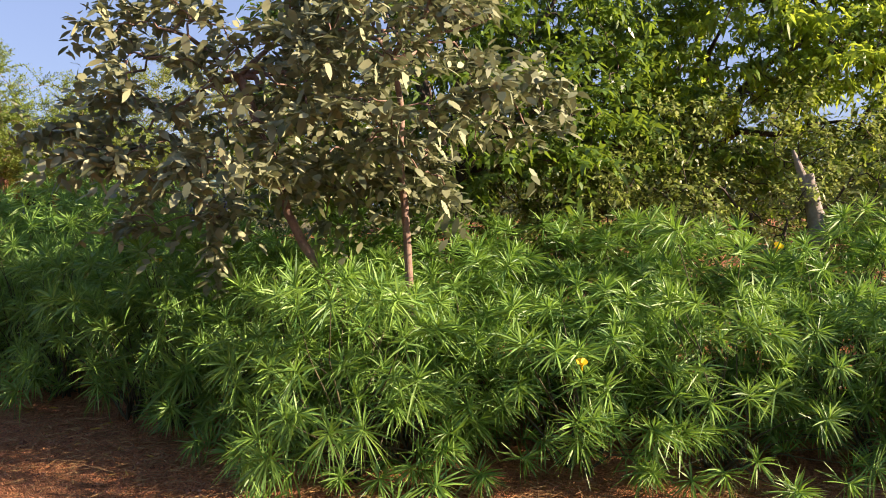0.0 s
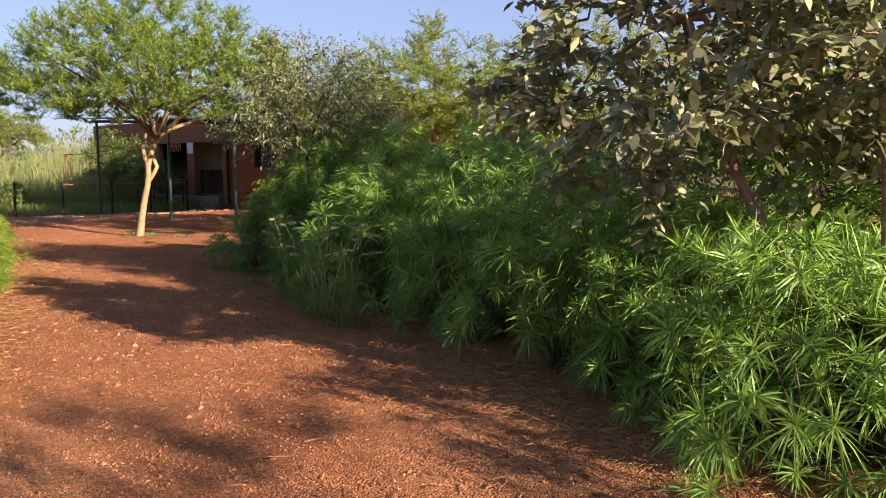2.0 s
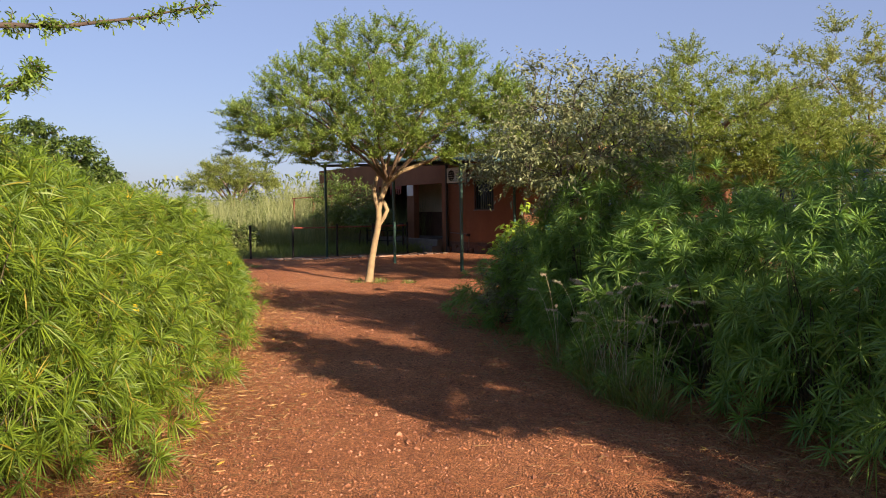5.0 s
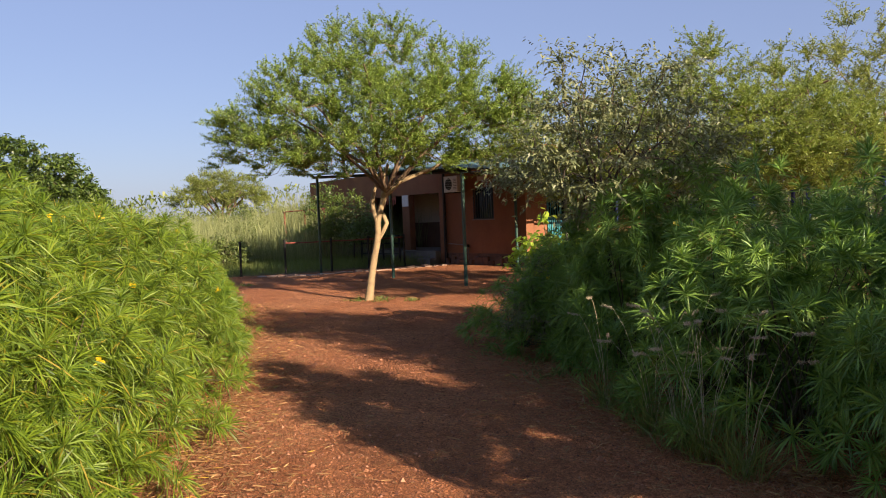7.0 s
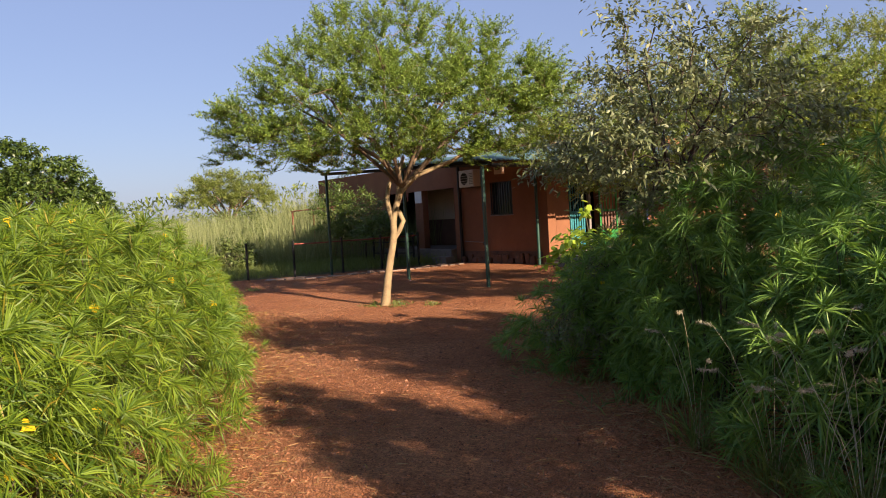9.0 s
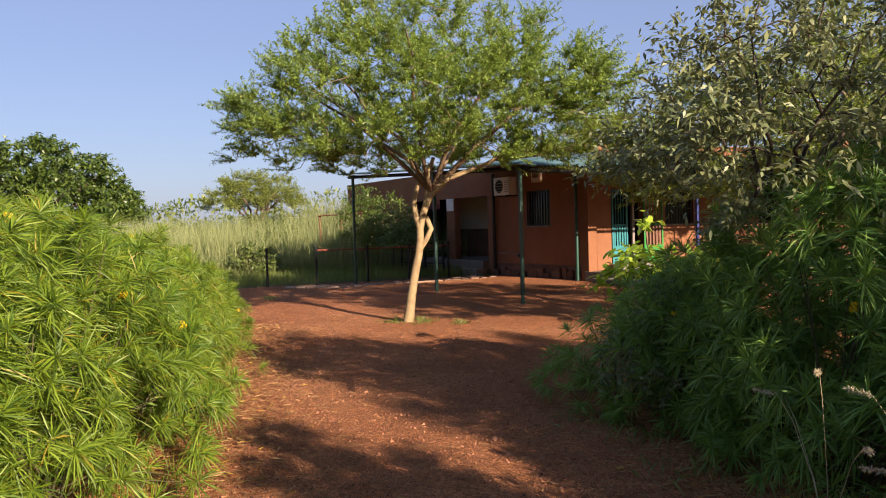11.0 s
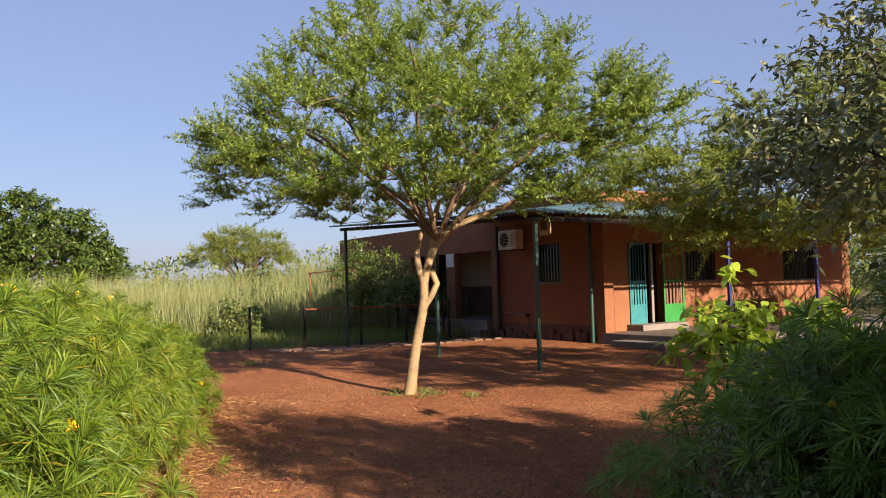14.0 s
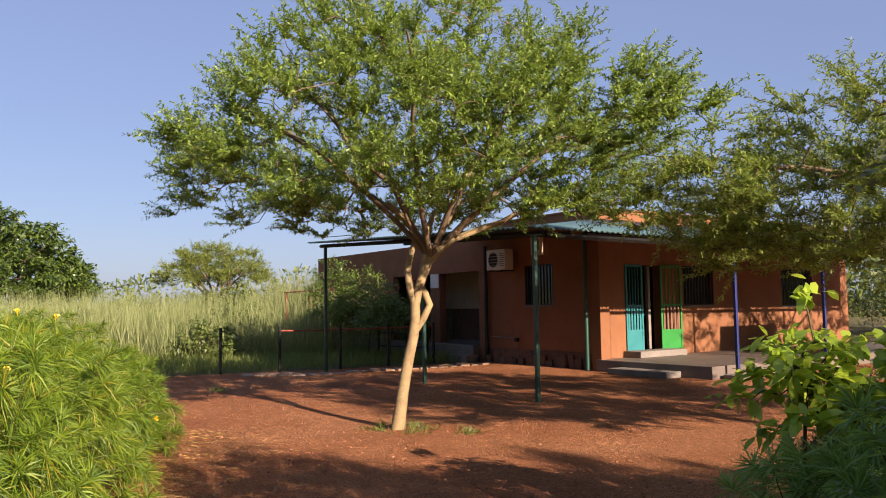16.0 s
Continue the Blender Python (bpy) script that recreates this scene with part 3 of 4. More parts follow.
def acacia(place, trunk, hubs_n, crown, clusters, sprays, per, reach, leaf, material, bark, label, seed, trunk_radius=0.075, extra=None, flatness=2.0, turn=0.0, hollow=0.62, fringe=(), skirt=0, rise_up=0.15):
    """Spreading thorn tree. trunk: local points from the ground to the first fork; crown: centre x, y, radii, top, bottom."""
    r = np.random.default_rng(seed)
    cx, cy, rx, ry, top, bottom = crown
    tree = thing("acacia_tree", pose(*place, 0, 0, turn), label, "tree")
    trunk = np.array(trunk, float)
    root = trunk[-1]
    ends = dome(clusters, (cx, cy), rx, ry, top, bottom, r, hollow, flatness, 0.07)
    if skirt:
        a, d = r.uniform(0, 2 * np.pi, skirt), r.uniform(0.35, 0.8, skirt)
        ends = np.concatenate([ends, np.stack([cx + rx * d * np.cos(a), cy + ry * d * np.sin(a), bottom + r.uniform(-0.05, 0.4, skirt)], 1)])
    hubs = []
    for k in range(hubs_n):
        a = 2 * np.pi * (k + r.uniform(-0.3, 0.3)) / hubs_n
        far = r.uniform(0.45, 0.75)
        hubs.append((cx + rx * far * math.cos(a), cy + ry * far * math.sin(a), bottom + (top - bottom) * r.uniform(0.3, 0.62)))
    fine = np.linspace(0, 1, 12)
    smooth = np.stack([np.interp(fine, np.linspace(0, 1, len(trunk)), trunk[:, k]) for k in range(3)], 1)
    radii = trunk_radius * (1.0 - 0.28 * fine) * (1 + 0.35 * np.exp(-fine * 12))
    lines = [(smooth, radii)] + (extra or [])
    v, q = tubes(lines, 10)
    link_part("trunk", mesh_from("trunk", v, q, bark), tree)
    v, q = tubes(limb_network(root, hubs, ends, r, trunk_radius * 1.0), 5)
    link_part("limb_work", mesh_from("limb_work", v, q, M_BARK_LIMB), tree)
    base, way, far = crown_twigs(ends, np.array([cx, cy, bottom - 0.5]), sprays, reach, r, rise_up)
    for line in fringe:
        s = np.sort(r.uniform(0, len(line) - 1, 70))
        spots = np.stack([np.interp(s, np.arange(len(line)), line[:, k]) for k in range(3)], 1)
        base = np.concatenate([base, spots])
        way = np.concatenate([way, unit(r.normal(size=(70, 3)) * np.array([1, 1, 0.6]) + unit(line[-1] - line[0]) * 0.6)])
        far = np.concatenate([far, r.uniform(0.03, 0.1, 70)])
    v, q = spray_leaves(base, way, far, per, leaf[0], leaf[1], DIAMOND, r)
    link_part("crown", mesh_from("crown", v, q, material), tree)
    tv, tq = tubes([(np.array([b, b + w * f * 0.5 - np.array([0, 0, 0.03 * f]), b + w * f - np.array([0, 0, 0.12 * f])]), (0.0038, 0.0026, 0.0015)) for b, w, f in list(zip(base, way, far))[::2]], 3)
    tagged(link_part("twig_work", mesh_from("twig_work", tv, tq, M_BARK_DARK), tree), kind="stuff")
    return tree


# the pale-barked tree in the middle of the yard, with a second stem that loops back to the first
acacia((-14.5, 11.5, 0), [(-0.01, -0.01, -0.05), (0.033, 0.04, 0.4), (0.078, 0.094, 0.79), (0.135, 0.165, 1.18), (0.138, 0.168, 1.52), (0.195, 0.237, 1.78), (0.257, 0.312, 2.01)], 9,
       (0.25, 0.3, 3.0, 3.0, 5.1, 2.45), 520, 9, 54, 0.46, (0.043, 0.02), M_ACACIA, M_BARK_PALE,
       "thorn tree with pale crooked trunk and feathery green crown", 5, 0.069,
       [(np.array([(0.13, 0.16, 1.12), (0.2, 0.245, 1.3), (0.245, 0.3, 1.45), (0.211, 0.256, 1.59), (0.165, 0.2, 1.7)]), (0.036, 0.042, 0.042, 0.04, 0.034)),
        (np.array([(0.138, 0.168, 1.45), (0.1, 0.12, 1.65), (0.08, 0.1, 1.85), (0.113, 0.138, 2.08), (0.166, 0.202, 2.28), (0.08, 0.1, 2.45), (-0.05, -0.06, 2.66)]), (0.05, 0.044, 0.04, 0.038, 0.034, 0.03, 0.024)),
        (np.array([(0.19, 0.23, 1.76), (0.228, 0.277, 2.1), (0.238, 0.29, 2.32), (0.29, 0.35, 2.55)]), (0.045, 0.042, 0.038, 0.03)),
        (np.array([(0.24, 0.29, 1.95), (0.42, 0.511, 2.21), (0.636, 0.773, 2.34), (0.8, 0.97, 2.42), (1.15, 1.35, 2.7)]), (0.048, 0.04, 0.036, 0.032, 0.022))], 2.0, 0.0, 0.75, skirt=80, rise_up=0.4)
# the one whose crown shades the near part of the path
acacia((6.3, 1.8, 0), [(0, 0, -0.05), (0.05, 0.1, 0.9), (0.1, 0.1, 1.7), (0.1, 0.1, 2.2)], 7,
       (0.0, 0.0, 2.1, 2.2, 4.7, 2.2), 90, 6, 24, 0.5, (0.055, 0.022), M_ACACIA, M_BARK_PALE,
       "thorn tree that shades the near end of the path", 11, 0.08)
# the red-stemmed one behind the hedge
acacia((-9.2, 14.3, 0), [(0, 0, -0.05), (0.0, 0.1, 0.8), (-0.02, 0.3, 1.8), (-0.3, 0.9, 2.5)], 8,
       (-0.2, 0.5, 3.3, 3.1, 4.5, 1.8), 420, 9, 48, 0.5, (0.048, 0.02), M_ACACIA_MID, M_BARK_RED,
       "spreading thorn tree with reddish trunk behind the hedge", 6, 0.1, None, 1.0, 0.0, 0.9, skirt=130)
acacia((-10.3, 25.5, 0), [(0, 0, -0.05), (0.05, 0.1, 0.9), (0.15, 0.3, 1.9), (0.3, 0.3, 2.4)], 7,
       (0.1, 0.2, 4.0, 4.0, 6.7, 2.2), 230, 7, 36, 0.7, (0.09, 0.036), M_ACACIA_PALE, M_BARK_DARK,
       "feathery thorn tree behind the oleander hedge", 8, 0.09, None, 3.0)
TWIG_A = np.array([(0.1, 0.3, 2.2), (1.0, 1.1, 2.3), (1.56, 1.98, 2.18), (1.6, 2.38, 2.26), (1.63, 2.64, 2.29), (1.66, 2.96, 2.37), (1.72, 3.27, 2.47)])
TWIG_B = np.array([(1.0, 1.1, 2.3), (1.55, 2.07, 2.03), (1.63, 2.4, 2.0), (1.66, 2.5, 2.1)])
acacia((-7.2, 0.4, 0), [(0, 0, -0.05), (0.05, 0.1, 0.9), (0.1, 0.2, 1.8), (0.1, 0.3, 2.2)], 6,
       (-0.2, 0.0, 1.4, 1.2, 4.2, 2.4), 60, 6, 14, 0.4, (0.032, 0.013), M_ACACIA, M_BARK_DARK,
       "thorn tree with a long twig over the path", 9, 0.08,
       [(TWIG_A, np.linspace(0.022, 0.003, len(TWIG_A))), (TWIG_B, np.linspace(0.008, 0.002, len(TWIG_B)))], fringe=[TWIG_A[2:], TWIG_B[1:]])
acacia((-37.7, 20.8, 0), [(0, 0, -0.1), (0.1, 0, 0.6), (0.1, 0.1, 1.2), (0.1, 0.1, 1.6)], 7,
       (0, 0, 2.2, 2.2, 4.0, 2.3), 220, 7, 26, 0.5, (0.09, 0.032), M_ACACIA_PALE, M_BARK_DARK,
       "distant pale-green flat-topped thorn tree in the field", 10, 0.12, None, 4.0)


def leafy_tree(name, place, trunk, crown, clusters, sprays, per, reach, leaf, stations, material, bark, label, category, seed, trunk_radius, droop, hollow=0.6, flatness=2.4, hubs_n=7):
    r = np.random.default_rng(seed)
    cx, cy, rx, ry, top, bottom = crown
    tree = thing(name, place, label, category)
    trunk = np.array(trunk, float)
    ends = dome(clusters, (cx, cy), rx, ry, top, bottom, r, hollow, flatness)
    hubs = [(cx + rx * 0.6 * math.cos(a), cy + ry * 0.6 * math.sin(a), bottom + (top - bottom) * r.uniform(0.35, 0.75)) for a in np.linspace(0, 6.28, hubs_n, endpoint=False) + r.uniform(-0.3, 0.3, hubs_n)]
    fine = np.linspace(0, 1, 10)
    smooth = np.stack([np.interp(fine, np.linspace(0, 1, len(trunk)), trunk[:, k]) for k in range(3)], 1)
    v, q = tubes([(smooth, trunk_radius * (1 - 0.35 * fine) * (1 + 0.3 * np.exp(-fine * 10)))], 9)
    link_part("trunk", mesh_from("trunk", v, q, bark), tree)
    v, q = tubes(limb_network(trunk[-1], hubs, ends, r, trunk_radius * 1.2, 0.04), 5)
    link_part("limb_work", mesh_from("limb_work", v, q, bark), tree)
    base, way, far = crown_twigs(ends, np.array([cx, cy, (top + bottom) / 2 - 0.3]), sprays, reach, r)
    v, q = spray_leaves(base, way, far, per, leaf[0], leaf[1], stations, r, 1.5, droop)
    link_part("crown", mesh_from("crown", v, q, material), tree)
    return tree


# two dusty grey-leaved stems rising from the hedge
leafy_tree("milkweed_tree", (-0.9, 5.6, 0), [(0.1, 0, -0.03), (0.0, 0.02, 0.6), (-0.2, 0.05, 1.0), (-0.43, 0.1, 1.29), (-0.52, 0.15, 1.61), (-0.66, 0.2, 1.93), (-0.76, 0.2, 2.24)],
           (-0.9, 0.2, 1.0, 0.75, 3.2, 1.12), 135, 5, 9, 0.3, (0.085, 0.045), OVAL, M_CALOTROPIS, M_BARK_PINK,
           "crooked small tree with dusty grey-green oval leaves", "tree", 21, 0.034, 0.25, 0.9)
leafy_tree("milkweed_tree", (-0.6, 5.6, 0), [(0.0, 0.1, -0.03), (0.0, 0.0, 0.8), (-0.02, 0.0, 1.4), (-0.06, 0.05, 1.72), (-0.04, 0.1, 2.0), (-0.1, 0.1, 2.3)],
           (0.02, 0.1, 0.8, 0.7, 3.3, 1.5), 120, 5, 9, 0.3, (0.085, 0.045), OVAL, M_CALOTROPIS, M_BARK_PINK,
           "slender tree with dusty grey-green oval leaves", "tree", 22, 0.026, 0.25, 0.9)
# grey-leaved tall shrub farther along the hedge
leafy_tree("jujube_shrub", (-7.15, 8.6, 0), [(0, 0, -0.03), (0.05, 0, 0.8), (0.1, -0.1, 1.5)],
           (0.22, -0.1, 0.95, 0.95, 3.15, 1.35), 160, 8, 15, 0.38, (0.05, 0.019), SMALL_OVAL, M_ZIZIPHUS, M_BARK_DARK,
           "tall twiggy shrub with small grey-green leaves", "shrub", 23, 0.024, 0.3, 0.7)
# dark trees behind the hedge at the start
leafy_tree("shade_tree", (1.7, 10.0, 0), [(0, 0, -0.05), (-0.05, 0, 0.7), (0.05, 0.1, 1.4), (0.1, 0, 1.9)],
           (-0.2, -0.3, 3.3, 1.9, 4.7, 0.8), 480, 7, 17, 0.45, (0.08, 0.038), LANCE, M_NEEM, M_BARK_DARK,
           "large dense dark-green leafy tree behind the hedge", "tree", 24, 0.08, 0.45, 0.7, 3.0, 10)
leafy_tree("shade_tree", (-0.5, 8.0, 0), [(0, 0, -0.05), (0.05, 0, 0.8), (0.0, 0.1, 1.6)],
           (0, 0, 1.7, 1.5, 4.7, 0.8), 270, 7, 16, 0.45, (0.08, 0.038), LANCE, M_NEEM, M_BARK_DARK,
           "dark-green leafy tree behind the grey-leaved trees", "tree", 30, 0.07, 0.45, 0.7, 3.0, 8)
leafy_tree("shade_tree", (4.2, 9.4, 0), [(0, 0, -0.05), (0.1, 0, 1.2), (-0.2, -0.1, 2.4)],
           (-0.9, -0.5, 2.1, 1.2, 4.5, 1.8), 210, 7, 15, 0.42, (0.09, 0.038), LANCE, M_BRIGHT_TREE, M_BARK_DARK,
           "bright-edged green leafy tree with hanging leaves", "tree", 25, 0.09, 0.6, 0.7, 2.6)
for x, y, r0, h0, seed in ((-3.0, 9.6, 1.4, 1.9, 51), (-1.0, 8.6, 1.3, 1.7, 52), (-4.6, 11.4, 1.3, 1.5, 53), (0.6, 11.5, 2.4, 2.9, 54), (5.0, 11.5, 2.6, 3.2, 55), (0.9, 7.6, 1.1, 1.75, 56), (2.9, 7.2, 1.0, 1.7, 57), (-15.0, 31.6, 1.6, 3.4, 58), (-11.8, 31.2, 1.8, 3.2, 59)):
    leafy_tree("thicket_shrub", (x, y, 0), [(0, 0, -0.03), (0, 0, 0.4), (0.05, 0, 0.7)],
               (0, 0, r0, r0 * 0.8, h0, 0.3), int(75 * r0), 6, 13, 0.35, (0.06, 0.03), SMALL_OVAL, M_THICKET, M_BARK_DARK,
               "tangled small-leaved green shrub behind the hedge", "shrub", seed, 0.025, 0.3)
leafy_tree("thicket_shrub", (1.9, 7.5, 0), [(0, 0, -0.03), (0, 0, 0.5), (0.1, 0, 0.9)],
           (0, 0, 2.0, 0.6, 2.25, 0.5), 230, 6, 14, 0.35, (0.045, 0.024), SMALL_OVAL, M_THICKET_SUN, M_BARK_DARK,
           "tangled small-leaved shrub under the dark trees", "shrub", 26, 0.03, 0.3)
# broad-leaved shoot and fine dark shrub at the hedge end
leafy_tree("broadleaf_shrub", (-9.27, 10.15, 0), [(0, 0, -0.03), (0.0, 0.02, 0.5), (0.03, 0.05, 1.0)],
           (0.03, 0.04, 0.32, 0.32, 1.56, 0.5), 42, 4, 5, 0.2, (0.115, 0.058), OVAL, M_BROAD, M_STEM,
           "young shrub with broad yellow-green leaves at the hedge end", "shrub", 27, 0.014, 0.3, 0.9, 2.0, 4)
leafy_tree("fine_leaf_shrub", (-8.05, 8.95, 0), [(0, 0, -0.03), (0, 0, 0.3), (0, 0, 0.5)],
           (0, 0, 0.44, 0.44, 1.08, 0.08), 110, 6, 16, 0.25, (0.034, 0.014), SMALL_OVAL, M_ZIZIPHUS, M_STEM,
           "low shrub with fine greyish-green leaves", "shrub", 28, 0.02, 0.2)
leafy_tree("fine_leaf_shrub", (-8.95, 10.75, 0), [(0, 0, -0.03), (0, 0, 0.3), (0, 0, 0.5)],
           (0, 0, 0.55, 0.5, 0.98, 0.05), 150, 6, 16, 0.25, (0.034, 0.015), SMALL_OVAL, M_ZIZIPHUS, M_STEM,
           "dense shrub with fine greyish-green leaves beside the broad-leaved shoot", "shrub", 34, 0.02, 0.2)
leafy_tree("broadleaf_shrub", (-8.75, 10.35, 0), [(0, 0, -0.03), (0.0, 0.02, 0.5), (0.03, 0.05, 0.9)],
           (0.0, 0.0, 0.26, 0.26, 1.36, 0.8), 18, 4, 5, 0.18, (0.11, 0.056), OVAL, M_BROAD, M_STEM,
           "smaller broad-leaved yellow-green shoot among the shrubs", "shrub", 35, 0.012, 0.3, 0.9, 2.0, 4)
leafy_tree("mango_tree", (-51.6, 15.3, 0), [(0, 0, -0.1), (0, 0, 1.0), (0, 0, 2.0)],
           (0, 0, 5.2, 5.2, 6.8, 0.8), 620, 6, 13, 0.7, (0.25, 0.11), LANCE, M_MANGO, M_BARK_DARK,
           "dense dark-green domed mango tree in the distance", "tree", 29, 0.3, 0.3, 0.5, 2.4)


def stump(place):
    t = thing("dead_stump", place, "bare grey dead tree stump with a broken fork", "stump")
    v, q = tubes([(np.array([(0.12, 0, 0), (0.1, 0, 0.6), (0.03, 0, 1.1), (-0.03, 0, 1.45), (-0.06, 0, 1.62)]), (0.075, 0.07, 0.062, 0.055, 0.04)),
                  (np.array([(0.02, 0, 1.3), (-0.08, 0, 1.55), (-0.17, 0, 1.8)]), (0.05, 0.042, 0.012))], 10)
    link_part("trunk", mesh_from("trunk", v, q, M_DEADWOOD), t)


stump((2.28, 7.2, 0))

# ---- field grasses ----


def blades(name, count, xs, ys, length, width, material, label, keep=None, lean=0.18, droop=0.15):
    p = np.stack([rng.uniform(*xs, count), rng.uniform(*ys, count)], 1)
    if keep is not None:
        p = p[keep(p)]
    n = len(p)
    way = unit(np.concatenate([rng.normal(size=(n, 2)) * lean, np.ones((n, 1))], 1))
    v, q = leaves(np.concatenate([p, np.full((n, 1), -0.01)], 1), way, rng.uniform(*length, n), rng.uniform(0.7, 1.3, n) * width, LANCE, droop)
    tagged(new(name, mesh_from(name, v, q, material)), label, "grass", "", "stuff")


def field(p):
    return p[:, 0] < 0.36 * p[:, 1] - 28.9


blades("tall_grass", 62000, (-48, -25), (9, 34), (1.3, 2.7), 0.013, M_REED, "tall pale dry grass beyond the fence", lambda p: field(p) & (p[:, 0] < 0.36 * p[:, 1] - 33.0))
blades("tall_grass", 6500, (-34.5, -30), (21.0, 25), (2.0, 3.6), 0.016, M_REED, "clump of very tall pale grass beside the building")
blades("short_grass", 30000, (-34, -21), (10, 21), (0.12, 0.5), 0.014, M_GRASS, "low green grass inside the fence", field, 0.35)

# ---- building ----
HOUSE = pose(-17.63, 19.7, 0, 0, 0, -8.0)      # u runs east along the front, v north, from the front corner


def at_house(u, v, z=0.0, turn=0.0):
    return HOUSE @ pose(u, v, z, 0, 0, turn)


def wall_boxes(axis, a, b, face, thick, top, holes):
    """Boxes of a wall from a to b along an axis, with openings (from, to, sill, head)."""
    out, at = [], a

    def add(p, q, z0, z1):
        if q - p > 1e-4 and z1 - z0 > 1e-4:
            lo, hi = sorted((face, face + thick))
            out.append(((p, lo, z0), (q, hi, z1)) if axis == "u" else ((lo, p, z0), (hi, q, z1)))

    for p, q, sill, head in sorted(holes):
        add(at, p, 0, top)
        add(p, q, 0, sill)
        add(p, q, head, top)
        at = q
    add(at, b, 0, top)
    return out


def grille(parent, lo, hi, axis, z0, z1, face, bars, material, frame_w=0.03):
    """Upright bars in a frame, set in an opening."""
    def bar(p, q, w0, w1, name, label=""):
        a, b = ((p, face, w0), (q, face + 0.02, w1)) if axis == "u" else ((face, p, w0), (face + 0.02, q, w1))
        part(name, boxes((a, b)), material, parent, label)
    bar(lo, hi, z0, z0 + frame_w, "frame_rail")
    bar(lo, hi, z1 - frame_w, z1, "frame_rail")
    bar(lo, lo + frame_w, z0 + frame_w, z1 - frame_w, "frame_stile")
    bar(hi - frame_w, hi, z0 + frame_w, z1 - frame_w, "frame_stile")
    for k in range(bars):
        c = lo + (hi - lo) * (k + 1) / (bars + 1)
        bar(c - 0.011, c + 0.011, z0 + frame_w, z1 - frame_w, "bar")


house = thing("school_building", HOUSE, "low orange plastered building with teal sheet-metal veranda roof", "building")
FRONT_HOLES = [(-2.4, -1.4, 1.42, 2.38)]
DOOR_HOLES = [(0.85, 2.05, 0.3, 2.3), (2.86, 4.02, 1.36, 2.31), (6.9, 8.4, 1.3, 2.3)]
WING_HOLES = [(-6.1, -4.22, 0.42, 2.34), (-8.6, -6.55, 0.42, 2.34)]
for piece in wall_boxes("u", -3.9, 0.0, 0.0, 0.22, 3.5, FRONT_HOLES):
    part("wall_section", boxes(piece), M_WALL, house)
for piece in wall_boxes("v", 0.22, 10.2, 0.0, -0.22, 3.5, DOOR_HOLES):
    part("wall_section", boxes(piece), M_WALL, house)
for piece in wall_boxes("u", -13.8, -3.9, 0.04, 0.22, 3.2, WING_HOLES):
    part("wall_section", boxes(piece), M_WALL, house)
part("back_wall", boxes(((-13.8, 10.0, 0), (-0.22, 10.2, 3.2)), ((-13.8, 0.26, 0), (-13.6, 10.0, 3.2))), M_WALL, house)
part("flat_roof", boxes(((-13.58, 0.28, 2.95), (-0.24, 9.98, 3.1))), M_CONCRETE, house)
part("parapet_cap", boxes(((-3.95, -0.04, 3.5), (0.04, 0.26, 3.54)), ((-0.26, 0.26, 3.5), (0.04, 10.24, 3.54)), bevel=0.008), M_WALL, house)
part("plinth", boxes(((-3.9, -0.03, 0), (-0.02, -0.002, 0.36)), bevel=0.006), M_PLINTH, house, "stained dark stone plinth")
part("pilaster", boxes(((-0.12, -0.1, 0), (0.16, 0.2, 3.2)), bevel=0.01), M_WALL, house)
part("pilaster", boxes(((-4.16, -0.06, 0), (-3.92, 0.03, 2.9)), bevel=0.01), M_WALL, house)
for k in range(15):
    bm = bmesh.new()
    c, w, h = -3.7 + 0.245 * k + rng.normal() * 0.03, rng.uniform(0.09, 0.15), rng.uniform(0.12, 0.33)
    box(bm, (-w, -rng.uniform(0.05, 0.1), -0.04), (w, 0.02, h), 0.04, pose(c, -0.03, 0.0, rng.normal() * 3, rng.normal() * 6, rng.normal() * 4))
    part("rubble_stone", bm, M_PLINTH, house)
# loggia behind the wing openings
part("loggia_wall", boxes(((-9.0, 1.9, 0.42), (-3.6, 2.0, 1.35))), M_BROWN, house, "brown lower paint of the loggia wall")
part("loggia_wall", boxes(((-9.0, 1.902, 1.35), (-3.6, 2.0, 2.9))), M_CREAM, house, "cream upper paint of the loggia wall")
part("loggia_side", boxes(((-3.9, 0.26, 0.42), (-3.8, 1.9, 2.9))), M_BROWN, house)
part("loggia_floor", boxes(((-9.0, -0.25, 0.0), (-4.2, 1.9, 0.42)), bevel=0.012), M_CONCRETE, house, "grey concrete loggia floor")
part("step", boxes(((-4.75, -0.62, 0), (-4.0, -0.27, 0.2)), bevel=0.01), M_CONCRETE, house)
part("pillar_band", boxes(((-6.52, 0.015, 1.95), (-6.13, 0.038, 2.34))), M_WHITE, house, "white painted band on the pillar")
# added dark sheet and floor; the room's shade is in their colour
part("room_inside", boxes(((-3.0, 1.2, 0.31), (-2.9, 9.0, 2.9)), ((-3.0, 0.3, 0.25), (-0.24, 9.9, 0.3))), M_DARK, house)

banner = thing("fringed_banner", at_house(-7.45, 0.1, 2.0), "red fringed cloth hanging in the loggia opening", "banner")
part("strip", boxes(((-0.42, -0.006, 0.22), (0.42, 0.006, 0.34)), bevel=0.003), M_RUST, banner)
for k in range(6):
    part("tab", boxes(((-0.38 + 0.14 * k, -0.004, 0.02 + 0.03 * (k % 2)), (-0.31 + 0.14 * k, 0.004, 0.219)), bevel=0.002), M_RUST, banner)

